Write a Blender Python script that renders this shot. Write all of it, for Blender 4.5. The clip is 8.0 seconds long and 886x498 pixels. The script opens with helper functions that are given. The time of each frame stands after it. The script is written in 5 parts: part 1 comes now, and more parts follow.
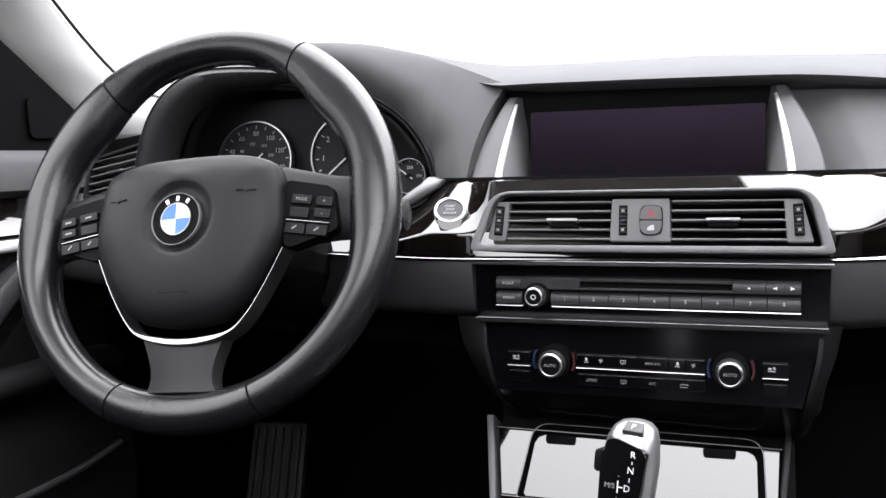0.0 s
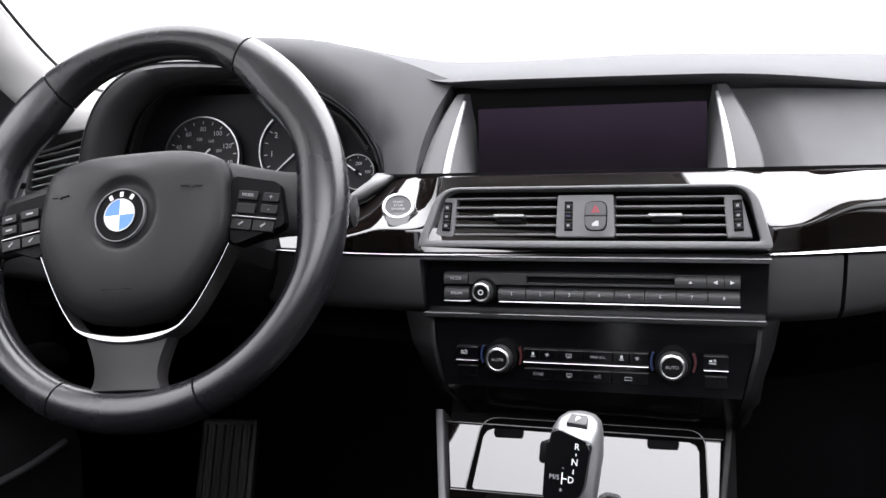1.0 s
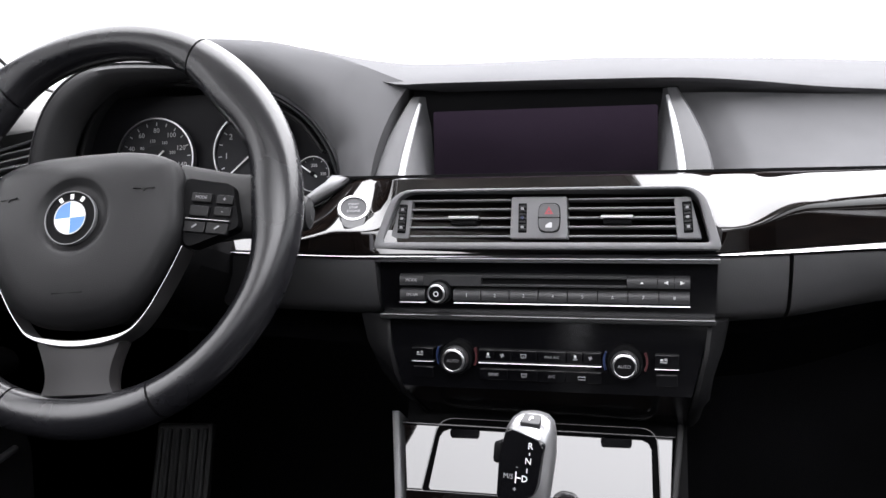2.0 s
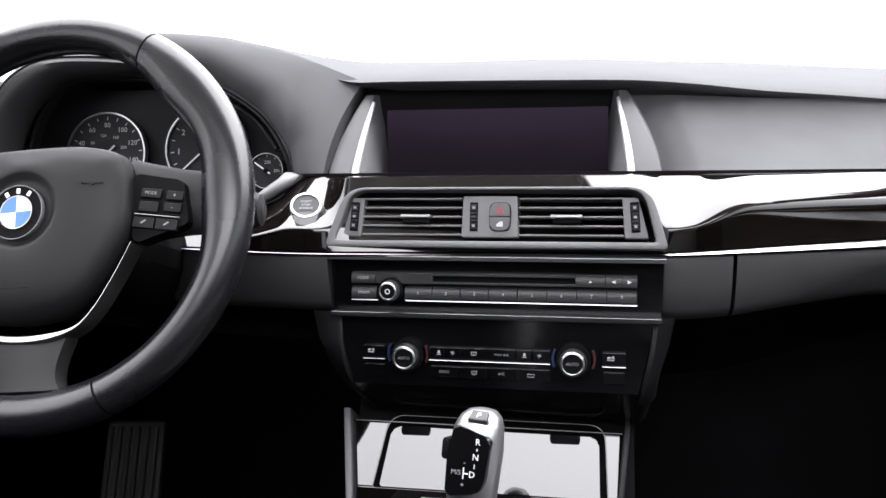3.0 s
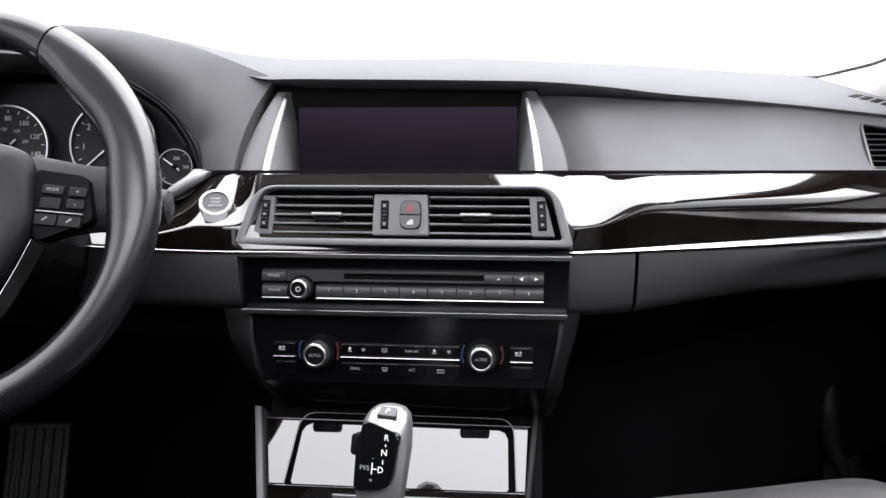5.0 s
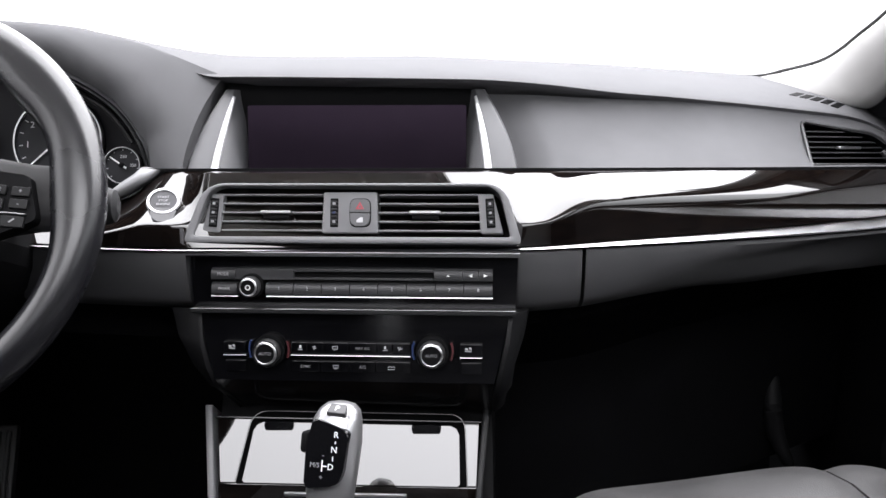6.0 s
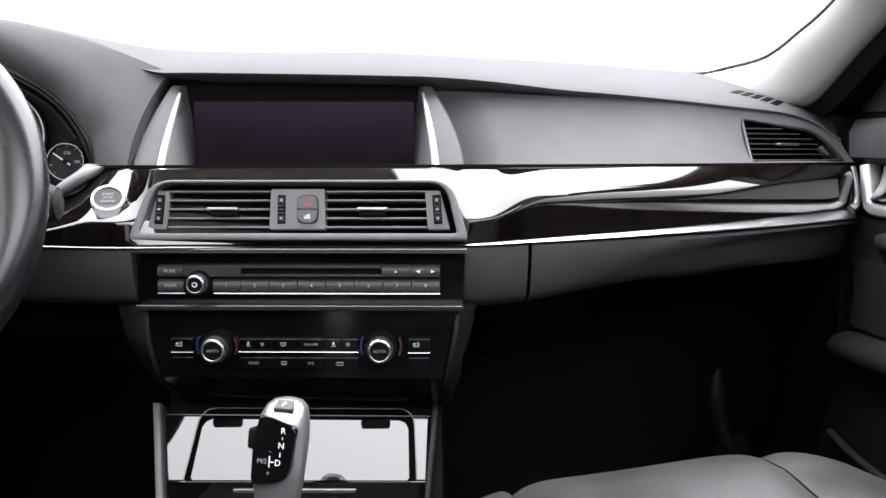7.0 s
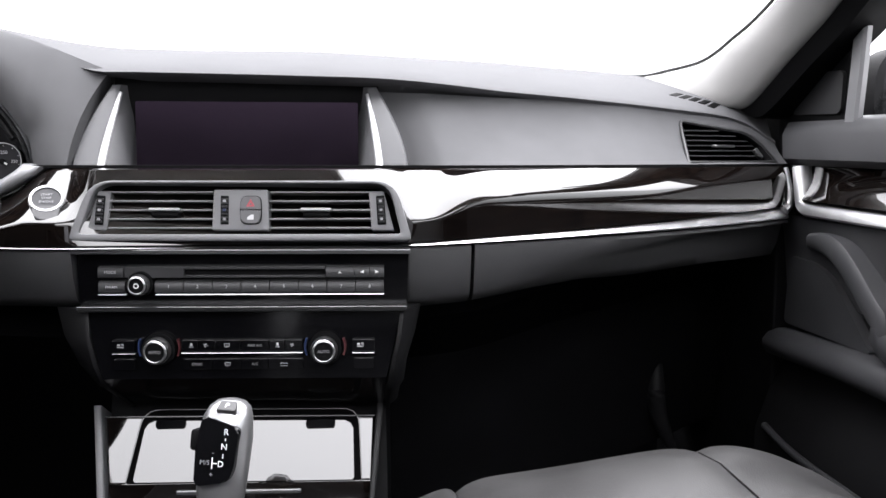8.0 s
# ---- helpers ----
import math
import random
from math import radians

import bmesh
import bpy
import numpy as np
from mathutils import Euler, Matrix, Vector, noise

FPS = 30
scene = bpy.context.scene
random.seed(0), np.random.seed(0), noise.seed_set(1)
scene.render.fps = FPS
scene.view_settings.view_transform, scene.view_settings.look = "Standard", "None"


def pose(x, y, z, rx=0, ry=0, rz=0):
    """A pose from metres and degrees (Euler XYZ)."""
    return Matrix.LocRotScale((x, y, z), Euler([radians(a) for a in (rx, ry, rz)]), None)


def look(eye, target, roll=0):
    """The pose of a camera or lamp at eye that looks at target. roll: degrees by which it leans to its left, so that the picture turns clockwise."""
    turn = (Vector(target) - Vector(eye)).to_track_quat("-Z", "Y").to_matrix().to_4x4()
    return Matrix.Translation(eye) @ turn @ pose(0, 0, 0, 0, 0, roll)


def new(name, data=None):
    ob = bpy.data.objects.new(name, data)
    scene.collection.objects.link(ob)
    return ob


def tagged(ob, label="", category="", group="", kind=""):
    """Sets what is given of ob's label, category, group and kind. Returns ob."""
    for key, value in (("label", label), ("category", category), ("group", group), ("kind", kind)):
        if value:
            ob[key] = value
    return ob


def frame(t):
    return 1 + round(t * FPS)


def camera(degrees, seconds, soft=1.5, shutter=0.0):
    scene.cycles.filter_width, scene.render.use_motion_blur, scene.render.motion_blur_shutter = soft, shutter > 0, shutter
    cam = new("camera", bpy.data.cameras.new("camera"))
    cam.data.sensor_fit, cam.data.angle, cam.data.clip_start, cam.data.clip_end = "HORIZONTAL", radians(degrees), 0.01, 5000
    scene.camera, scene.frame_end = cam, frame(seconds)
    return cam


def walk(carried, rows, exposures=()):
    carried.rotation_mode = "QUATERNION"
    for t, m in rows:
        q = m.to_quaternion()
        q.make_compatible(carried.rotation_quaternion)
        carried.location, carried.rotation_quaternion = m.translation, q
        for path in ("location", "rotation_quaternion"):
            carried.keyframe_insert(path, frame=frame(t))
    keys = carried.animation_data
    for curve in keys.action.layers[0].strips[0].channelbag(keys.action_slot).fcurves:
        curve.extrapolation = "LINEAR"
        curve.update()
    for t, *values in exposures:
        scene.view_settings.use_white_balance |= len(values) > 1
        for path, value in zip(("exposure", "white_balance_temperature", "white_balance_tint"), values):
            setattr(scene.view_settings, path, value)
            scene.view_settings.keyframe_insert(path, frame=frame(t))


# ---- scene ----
cam = camera(53.0, 8.0)
PATH = [
    (0, (0.111, 0.092, 0.983), (-0.468, 2.0, 0.82), -1.3),
    (0.5, (0.114, 0.092, 0.982), (-0.413, 2.014, 0.815), -1.3),
    (1, (0.118, 0.089, 0.983), (-0.361, 2.023, 0.809), -1.2),
    (1.5, (0.12, 0.087, 0.984), (-0.315, 2.031, 0.81), -1.3),
    (3, (0.132, 0.081, 0.984), (-0.169, 2.05, 0.806), -0.5),
    (3.5, (0.135, 0.078, 0.985), (-0.123, 2.053, 0.802), -0.3),
    (4, (0.137, 0.077, 0.985), (-0.075, 2.057, 0.799), -0.2),
    (4.5, (0.139, 0.075, 0.986), (-0.028, 2.059, 0.799), -0.0),
    (6, (0.149, 0.067, 0.988), (0.125, 2.057, 0.792), -0.1),
    (6.5, (0.153, 0.063, 0.991), (0.179, 2.052, 0.785), -0.0),
    (7, (0.157, 0.059, 0.99), (0.233, 2.046, 0.782), -0.1),
    (7.5, (0.161, 0.054, 0.993), (0.293, 2.038, 0.782), 0.2),
    (8, (0.162, 0.05, 0.993), (0.352, 2.029, 0.781), 0.1),
]
walk(cam, [(t, look(eye, target, roll)) for t, eye, target, roll in PATH])

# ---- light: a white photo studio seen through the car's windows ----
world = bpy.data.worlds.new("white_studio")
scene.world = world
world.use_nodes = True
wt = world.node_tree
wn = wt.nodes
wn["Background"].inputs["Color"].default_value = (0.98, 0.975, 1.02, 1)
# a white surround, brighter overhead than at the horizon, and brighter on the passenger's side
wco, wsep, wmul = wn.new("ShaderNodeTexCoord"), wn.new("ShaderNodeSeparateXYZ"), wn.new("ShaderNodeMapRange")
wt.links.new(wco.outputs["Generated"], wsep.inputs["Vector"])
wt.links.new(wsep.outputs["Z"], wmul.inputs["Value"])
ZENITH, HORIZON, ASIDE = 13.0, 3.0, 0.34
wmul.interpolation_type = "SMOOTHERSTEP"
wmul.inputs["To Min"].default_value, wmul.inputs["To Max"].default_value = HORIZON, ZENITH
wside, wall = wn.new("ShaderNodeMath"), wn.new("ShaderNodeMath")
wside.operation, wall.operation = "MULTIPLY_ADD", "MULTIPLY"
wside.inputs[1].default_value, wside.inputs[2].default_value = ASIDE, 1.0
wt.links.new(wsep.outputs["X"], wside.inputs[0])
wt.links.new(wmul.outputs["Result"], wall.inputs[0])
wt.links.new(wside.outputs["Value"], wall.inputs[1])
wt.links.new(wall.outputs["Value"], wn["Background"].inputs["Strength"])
scene.view_settings.exposure = 0.0

# ---- materials ----


def material(name, color, rough=0.5, metal=0.0, grain=0.0, grain_scale=900.0, vary=0.15, vary_scale=14.0,
             coat=0.0, kind="noise", spec=0.5, sheen=0.0, bump_dist=0.0006):
    """A surface with two scales of variation: broad tone and roughness drift, and a fine relief."""
    m = bpy.data.materials.new(name)
    m.use_nodes = True
    nt = m.node_tree
    n, link = nt.nodes, nt.links.new
    b = n["Principled BSDF"]
    co = n.new("ShaderNodeTexCoord")
    big = n.new("ShaderNodeTexNoise")
    big.inputs["Scale"].default_value, big.inputs["Detail"].default_value = vary_scale, 5
    link(co.outputs["Object"], big.inputs["Vector"])
    ramp = n.new("ShaderNodeMapRange")
    ramp.inputs["From Min"].default_value, ramp.inputs["From Max"].default_value = 0.3, 0.7
    ramp.inputs["To Min"].default_value, ramp.inputs["To Max"].default_value = 1 - vary, 1 + vary
    link(big.outputs["Fac"], ramp.inputs["Value"])
    tone = n.new("ShaderNodeVectorMath")
    tone.operation = "SCALE"
    tone.inputs[0].default_value = color
    link(ramp.outputs["Result"], tone.inputs["Scale"])
    link(tone.outputs["Vector"], b.inputs["Base Color"])
    rr = n.new("ShaderNodeMath")
    rr.operation = "MULTIPLY"
    rr.inputs[1].default_value = rough
    link(ramp.outputs["Result"], rr.inputs[0])
    link(rr.outputs["Value"], b.inputs["Roughness"])
    b.inputs["Metallic"].default_value = metal
    b.inputs["Specular IOR Level"].default_value = spec
    b.inputs["Coat Weight"].default_value = coat
    b.inputs["Coat Roughness"].default_value = 0.015
    b.inputs["Sheen Weight"].default_value = sheen
    b.inputs["Sheen Roughness"].default_value = 0.5
    if grain:
        if kind == "leather":
            fine = n.new("ShaderNodeTexVoronoi")
            fine.inputs["Scale"].default_value = grain_scale
            out = fine.outputs["Distance"]
        else:
            fine = n.new("ShaderNodeTexNoise")
            fine.inputs["Scale"].default_value, fine.inputs["Detail"].default_value = grain_scale, 3
            out = fine.outputs["Fac"]
        vec = co.outputs["Object"]
        if kind == "brushed":
            mp = n.new("ShaderNodeMapping")
            mp.inputs["Scale"].default_value = (0.03, 1, 1)
            link(vec, mp.inputs["Vector"])
            vec = mp.outputs["Vector"]
        link(vec, fine.inputs["Vector"])
        bump = n.new("ShaderNodeBump")
        bump.inputs["Strength"].default_value, bump.inputs["Distance"].default_value = grain, bump_dist
        link(out, bump.inputs["Height"])
        link(bump.outputs["Normal"], b.inputs["Normal"])
    return m


def wood_material():
    """Dark poplar veneer under thick clear lacquer."""
    m = material("dark_wood_veneer", (0.012, 0.008, 0.006), 0.4, vary=0.3, coat=1.0, spec=0.0)
    nt = m.node_tree
    n, link = nt.nodes, nt.links.new
    b = n["Principled BSDF"]
    b.inputs["Coat IOR"].default_value, b.inputs["Coat Roughness"].default_value = 1.75, 0.02
    co = n.new("ShaderNodeTexCoord")
    mp = n.new("ShaderNodeMapping")
    mp.inputs["Scale"].default_value = (3.0, 60, 90)
    link(co.outputs["Object"], mp.inputs["Vector"])
    g = n.new("ShaderNodeTexNoise")
    g.inputs["Scale"].default_value, g.inputs["Detail"].default_value, g.inputs["Distortion"].default_value = 1.6, 6, 0.8
    link(mp.outputs["Vector"], g.inputs["Vector"])
    r = n.new("ShaderNodeValToRGB")
    r.color_ramp.elements[0].position, r.color_ramp.elements[1].position = 0.35, 0.72
    r.color_ramp.elements[0].color, r.color_ramp.elements[1].color = (0.002, 0.0015, 0.0015, 1), (0.0065, 0.0045, 0.0037, 1)
    link(g.outputs["Fac"], r.inputs["Fac"])
    link(r.outputs["Color"], b.inputs["Base Color"])
    return m


def glass_material(name, gloss=0.05, tint=(1, 1, 1)):
    m = bpy.data.materials.new(name)
    m.use_nodes = True
    nt = m.node_tree
    n, link = nt.nodes, nt.links.new
    n.remove(n["Principled BSDF"])
    t, g, mix = n.new("ShaderNodeBsdfTransparent"), n.new("ShaderNodeBsdfGlossy"), n.new("ShaderNodeMixShader")
    t.inputs["Color"].default_value = (*tint, 1)
    g.inputs["Roughness"].default_value = 0.0
    mix.inputs["Fac"].default_value = gloss
    link(t.outputs[0], mix.inputs[1])
    link(g.outputs[0], mix.inputs[2])
    link(mix.outputs[0], n["Material Output"].inputs["Surface"])
    return m


SOFT = material("soft_black_dash_skin", (0.082, 0.082, 0.085), 0.85, grain=0.6, grain_scale=1400, vary=0.07, spec=0.03)
LOWER = material("black_grained_plastic", (0.013, 0.013, 0.0138), 0.5, grain=0.4, grain_scale=1200, vary=0.12, spec=0.3)
DASHLOW = material("dark_grey_grained_plastic", (0.045, 0.045, 0.047), 0.5, grain=0.4, grain_scale=1200, vary=0.1)
DOORSKIN = material("black_door_skin", (0.055, 0.055, 0.058), 0.55, grain=0.4, grain_scale=1100, vary=0.08, spec=0.15)
GRIPSKIN = material("black_pull_handle_plastic", (0.036, 0.036, 0.038), 0.38, grain=0.2, grain_scale=1200, vary=0.1)
DOORLOW = material("black_door_plastic", (0.006, 0.006, 0.0065), 0.55, grain=0.3, grain_scale=1100, vary=0.12, spec=0.12)
ARMSKIN = material("black_door_vinyl", (0.027, 0.027, 0.0288), 0.42, grain=0.4, grain_scale=1000, vary=0.12, spec=0.3)
PADSKIN = material("matt_black_airbag_skin", (0.006, 0.006, 0.0066), 0.46, grain=0.35, grain_scale=1300, vary=0.1, spec=0.27)
CHEEK = material("grey_screen_cheek", (0.085, 0.085, 0.089), 0.42, grain=0.15, grain_scale=1300, vary=0.08)
# blacker than real trim: shade of door frame, driver's corner and recesses as colour
DEEPBLACK = material("deep_black_shade", (0.0018, 0.0018, 0.002), 0.7, grain=0.2, grain_scale=900, spec=0.03)
SATIN = material("satin_dark_grey_plastic", (0.145, 0.145, 0.15), 0.38, grain=0.08, grain_scale=1500, vary=0.08)
MATT = material("matt_black_plastic", (0.0036, 0.0036, 0.004), 0.65, grain=0.2, grain_scale=1000, spec=0.08)
GRAPHITE = material("graphite_satin_plastic", (0.017, 0.016, 0.0165), 0.36, grain=0.1, grain_scale=1500, vary=0.08)
KEYBLACK = material("black_wheel_key", (0.0065, 0.0065, 0.007), 0.42, vary=0.1, spec=0.2)
GLOSS = material("piano_black_plastic", (0.002, 0.002, 0.0026), 0.18, vary=0.2)
BUTTON = material("rubberised_grey_button", (0.028, 0.028, 0.0297), 0.45, grain=0.1, grain_scale=1800, vary=0.08)
LEATHER = material("black_nappa_leather", (0.029, 0.0283, 0.0287), 0.42, grain=0.5, grain_scale=700, kind="leather", vary=0.18, bump_dist=0.0003)
RIMSKIN = material("worn_black_wheel_leather", (0.0065, 0.0065, 0.0078), 0.26, grain=0.3, grain_scale=900, kind="leather", vary=0.12, vary_scale=18, bump_dist=0.00015, spec=0.56)
WOOD = wood_material()
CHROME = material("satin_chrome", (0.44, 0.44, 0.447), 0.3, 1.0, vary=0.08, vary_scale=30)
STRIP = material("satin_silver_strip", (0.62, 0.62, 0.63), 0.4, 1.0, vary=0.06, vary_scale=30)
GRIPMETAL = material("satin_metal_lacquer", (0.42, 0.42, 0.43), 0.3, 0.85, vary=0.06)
# darker than the silver metals, to paint in a dimmer reflection
ALU = material("dimmed_brushed_aluminium", (0.3, 0.3, 0.305), 0.3, 1.0, grain=0.15, grain_scale=1500, kind="brushed", vary=0.08)
SILVER = material("silver_lacquer", (0.5, 0.5, 0.51), 0.3, 0.3, vary=0.05, coat=0.3)
SCREEN = material("black_display_glass", (0.004, 0.003, 0.0045), 0.2, vary=0.3, vary_scale=5, spec=0.45)
SCREEN.node_tree.nodes["Principled BSDF"].inputs["Specular Tint"].default_value = (0.85, 0.6, 0.9, 1)  # violet anti-glare coating
# one cloth, two tones: pillars and rails darkened, ceiling brightened, to match their light
LINER = material("headliner_cloth_shaded", (0.23, 0.226, 0.222), 0.9, grain=0.4, grain_scale=1500, vary=0.05)
HEADCLOTH = material("headliner_cloth_lit", (0.72, 0.71, 0.69), 0.9, grain=0.4, grain_scale=1500, vary=0.05)
FOOTGREY = material("mid_grey_satin_trim", (0.2, 0.2, 0.207), 0.38, grain=0.08, grain_scale=1500, vary=0.08)
CARPET = material("black_carpet", (0.004, 0.004, 0.0045), 0.95, grain=0.7, grain_scale=900, vary=0.25, bump_dist=0.001, spec=0.03)
RUBBER = material("ribbed_black_rubber", (0.007, 0.007, 0.0075), 0.6, grain=0.3, grain_scale=500)
DIMRED = material("dim_red_print", (0.045, 0.009, 0.011), 0.4)
WHITE = material("white_print", (0.8, 0.8, 0.8), 0.5, vary=0.03)
LEGEND = material("pale_grey_print", (0.48, 0.48, 0.49), 0.5, vary=0.04)
GREYPRINT = material("grey_print", (0.24, 0.24, 0.25), 0.5, vary=0.05)
RED = material("red_print", (0.30, 0.045, 0.06), 0.4)
BLUE = material("blue_print", (0.01, 0.02, 0.065), 0.4)
ROUNDELBLUE = material("enamel_blue", (0.055, 0.17, 0.56), 0.35, coat=0.0, vary=0.03)
ROUNDELWHITE = material("enamel_white", (0.8, 0.8, 0.82), 0.35, coat=0.0, vary=0.03)
DIAL = material("matt_black_dial", (0.014, 0.014, 0.0165), 0.5, vary=0.1, spec=0.2)
DIALGREY = material("dark_grey_dial_ring", (0.022, 0.022, 0.025), 0.5, vary=0.1, spec=0.2)
FRIT = material("black_ceramic_edge", (0.006, 0.006, 0.006), 0.3)
PAINT = material("dark_grey_car_paint", (0.03, 0.03, 0.035), 0.25, 0.3, coat=1.0)
GROUND = material("pale_studio_floor", (0.6, 0.6, 0.6), 0.5, vary=0.06, vary_scale=2)
PANE = glass_material("clear_glass", 0.04)
SIDEGLASS = glass_material("lightly_tinted_glass", 0.04, (0.72, 0.73, 0.73))

# ---- helpers ----


def world_of(ob):
    m = ob.matrix_basis.copy()
    while ob.parent:
        ob = ob.parent
        m = ob.matrix_basis @ m
    return m


def part(name, bm, mat, parent=None, label="", smooth=20):
    """Links a bmesh given in world metres as one mesh object under its parent."""
    if parent:
        bm.transform(world_of(parent).inverted())
    bmesh.ops.recalc_face_normals(bm, faces=bm.faces)
    me = bpy.data.meshes.new(name)
    bm.to_mesh(me)
    bm.free()
    me.materials.append(mat)
    me.polygons.foreach_set("use_smooth", [True] * len(me.polygons))
    me.set_sharp_from_angle(angle=radians(smooth))
    ob = new(name, me)
    if parent:
        ob.parent = parent
    if label:
        tagged(ob, label)
    return ob


def thing(name, m, label, category, group="", kind=""):
    ob = new(name)
    ob.empty_display_size = 0.02
    ob.matrix_basis = m
    return tagged(ob, label, category, group, kind)


def structure(name, bm, mat, label, category, smooth=20):
    return tagged(part(name, bm, mat, smooth=smooth), label, category, kind="structure")


def loft(rings, closed=True, caps=True):
    """Skins rings of points, each a closed loop."""
    bm = bmesh.new()
    vs = [[bm.verts.new(p) for p in r] for r in rings]
    n = len(vs[0])
    for a, b in zip(vs, vs[1:]):
        for i in range(n if closed else n - 1):
            j = (i + 1) % n
            bm.faces.new((a[i], a[j], b[j], b[i]))
    if caps and closed:
        bm.faces.new(vs[0])
        bm.faces.new(vs[-1][::-1])
    return bm


def box(x0, x1, y0, y1, z0, z1, r=0.001, seg=2, m=None):
    bm = bmesh.new()
    bmesh.ops.create_cube(bm, size=1)
    bm.transform(Matrix.Translation(((x0 + x1) / 2, (y0 + y1) / 2, (z0 + z1) / 2)) @ Matrix.Diagonal((abs(x1 - x0), abs(y1 - y0), abs(z1 - z0), 1)))
    if r:
        bmesh.ops.bevel(bm, geom=bm.edges[:], offset=r, segments=seg, affect="EDGES", profile=0.5)
    if m:
        bm.transform(m)
    return bm


def prism(outline, y0, y1, r=0.001, m=None, seg=2):
    """An outline in x and z, from the face y0 (towards the seats) back to y1, its front edge rounded."""
    bm = bmesh.new()
    f = [bm.verts.new((x, y0, z)) for x, z in outline]
    b = [bm.verts.new((x, y1, z)) for x, z in outline]
    front = bm.faces.new(f)
    bm.faces.new(b[::-1])
    n = len(f)
    for i in range(n):
        bm.faces.new((f[i], b[i], b[(i + 1) % n], f[(i + 1) % n]))
    if r:
        bmesh.ops.bevel(bm, geom=list(front.edges), offset=r, segments=seg, affect="EDGES", profile=0.5)
    if m:
        bm.transform(m)
    return bm


def ring_prism(outer, inner, y0, y1, m=None, r=0.0):
    """A frame between two outlines of equally many points."""
    bm = bmesh.new()
    loops = []
    for pts, y in ((outer, y0), (inner, y0), (inner, y1), (outer, y1)):
        loops.append([bm.verts.new((x, y, z)) for x, z in pts])
    n = len(outer)
    for a in range(4):
        p, q = loops[a], loops[(a + 1) % 4]
        for i in range(n):
            j = (i + 1) % n
            bm.faces.new((p[i], p[j], q[j], q[i]))
    if r:
        rim = set(loops[0]) | set(loops[1])
        es = [e for e in bm.edges if e.verts[0] in rim and e.verts[1] in rim and ((e.verts[0] in set(loops[0])) == (e.verts[1] in set(loops[0])))]
        bmesh.ops.bevel(bm, geom=es, offset=r, segments=2, affect="EDGES", profile=0.5)
    if m:
        bm.transform(m)
    return bm


def disc(r, y0, y1, bevel=0.0, n=40, m=None, cx=0.0, cz=0.0):
    out = [(cx + r * math.cos(2 * math.pi * i / n), cz + r * math.sin(2 * math.pi * i / n)) for i in range(n)]
    return prism(out, y0, y1, bevel, m)


def annulus(r0, r1, y0, y1, m=None, n=48, a0=0.0, a1=360.0, cx=0.0, cz=0.0):
    if a1 - a0 >= 360:
        c = [(math.cos(2 * math.pi * i / n), math.sin(2 * math.pi * i / n)) for i in range(n)]
        return ring_prism([(cx + r1 * a, cz + r1 * b) for a, b in c], [(cx + r0 * a, cz + r0 * b) for a, b in c], y0, y1, m)
    c = [radians(a0 + (a1 - a0) * i / n) for i in range(n + 1)]
    pts = [(cx + r1 * math.cos(a), cz + r1 * math.sin(a)) for a in c] + [(cx + r0 * math.cos(a), cz + r0 * math.sin(a)) for a in c[::-1]]
    return prism(pts, y0, y1, 0, m)


def rounded(pts, r, seg=5):
    """An outline with its corners rounded; r is one radius or one for each corner."""
    out = []
    n = len(pts)
    for i, p in enumerate(pts):
        p, a, b = Vector(p), Vector(pts[i - 1]), Vector(pts[(i + 1) % n])
        ri = r[i] if isinstance(r, (list, tuple)) else r
        ra = min(ri, (a - p).length * 0.48, (b - p).length * 0.48)
        s, e = p + (a - p).normalized() * ra, p + (b - p).normalized() * ra
        for k in range(seg + 1):
            t = k / seg
            out.append(tuple(s * (1 - t) ** 2 + p * 2 * t * (1 - t) + e * t * t))
    return out


def spline(pts, n=8, loop=False):
    """A smooth curve through points."""
    v = [Vector(p) for p in pts]
    out = []
    k = len(v)
    for i in range(k if loop else k - 1):
        if loop:
            a, b, c, d = v[i - 1], v[i], v[(i + 1) % k], v[(i + 2) % k]
        else:
            a, b, c, d = v[max(i - 1, 0)], v[i], v[i + 1], v[min(i + 2, k - 1)]
        for j in range(n):
            t = j / n
            out.append(0.5 * ((2 * b) + (c - a) * t + (2 * a - 5 * b + 4 * c - d) * t * t + (3 * b - a - 3 * c + d) * t ** 3))
    if not loop:
        out.append(v[-1])
    return out


def table(x, pts):
    """Smooth interpolation in a short table of (x, value)."""
    if x <= pts[0][0]:
        return pts[0][1]
    for (a, p), (b, q) in zip(pts, pts[1:]):
        if x <= b:
            t = (x - a) / (b - a)
            return p + (q - p) * t
    return pts[-1][1]


def eased(x, pts, w=0.03):
    return sum(table(x + w * k / 3, pts) for k in range(-3, 4)) / 7


def tube(path, r, n=10, flat=1.0):
    """A round bar along a path."""
    n = max(n, 20)
    rings = []
    p = [Vector(q) for q in path]
    for i, q in enumerate(p):
        d = (p[min(i + 1, len(p) - 1)] - p[max(i - 1, 0)]).normalized()
        side = d.cross(Vector((0, 0, 1)))
        side = (side if side.length > 0.01 else Vector((1, 0, 0))).normalized()
        up = side.cross(d)
        ri = r[i] if isinstance(r, (list, tuple)) else r
        rings.append([q + side * math.cos(2 * math.pi * k / n) * ri + up * math.sin(2 * math.pi * k / n) * ri * flat for k in range(n)])
    return loft(rings)


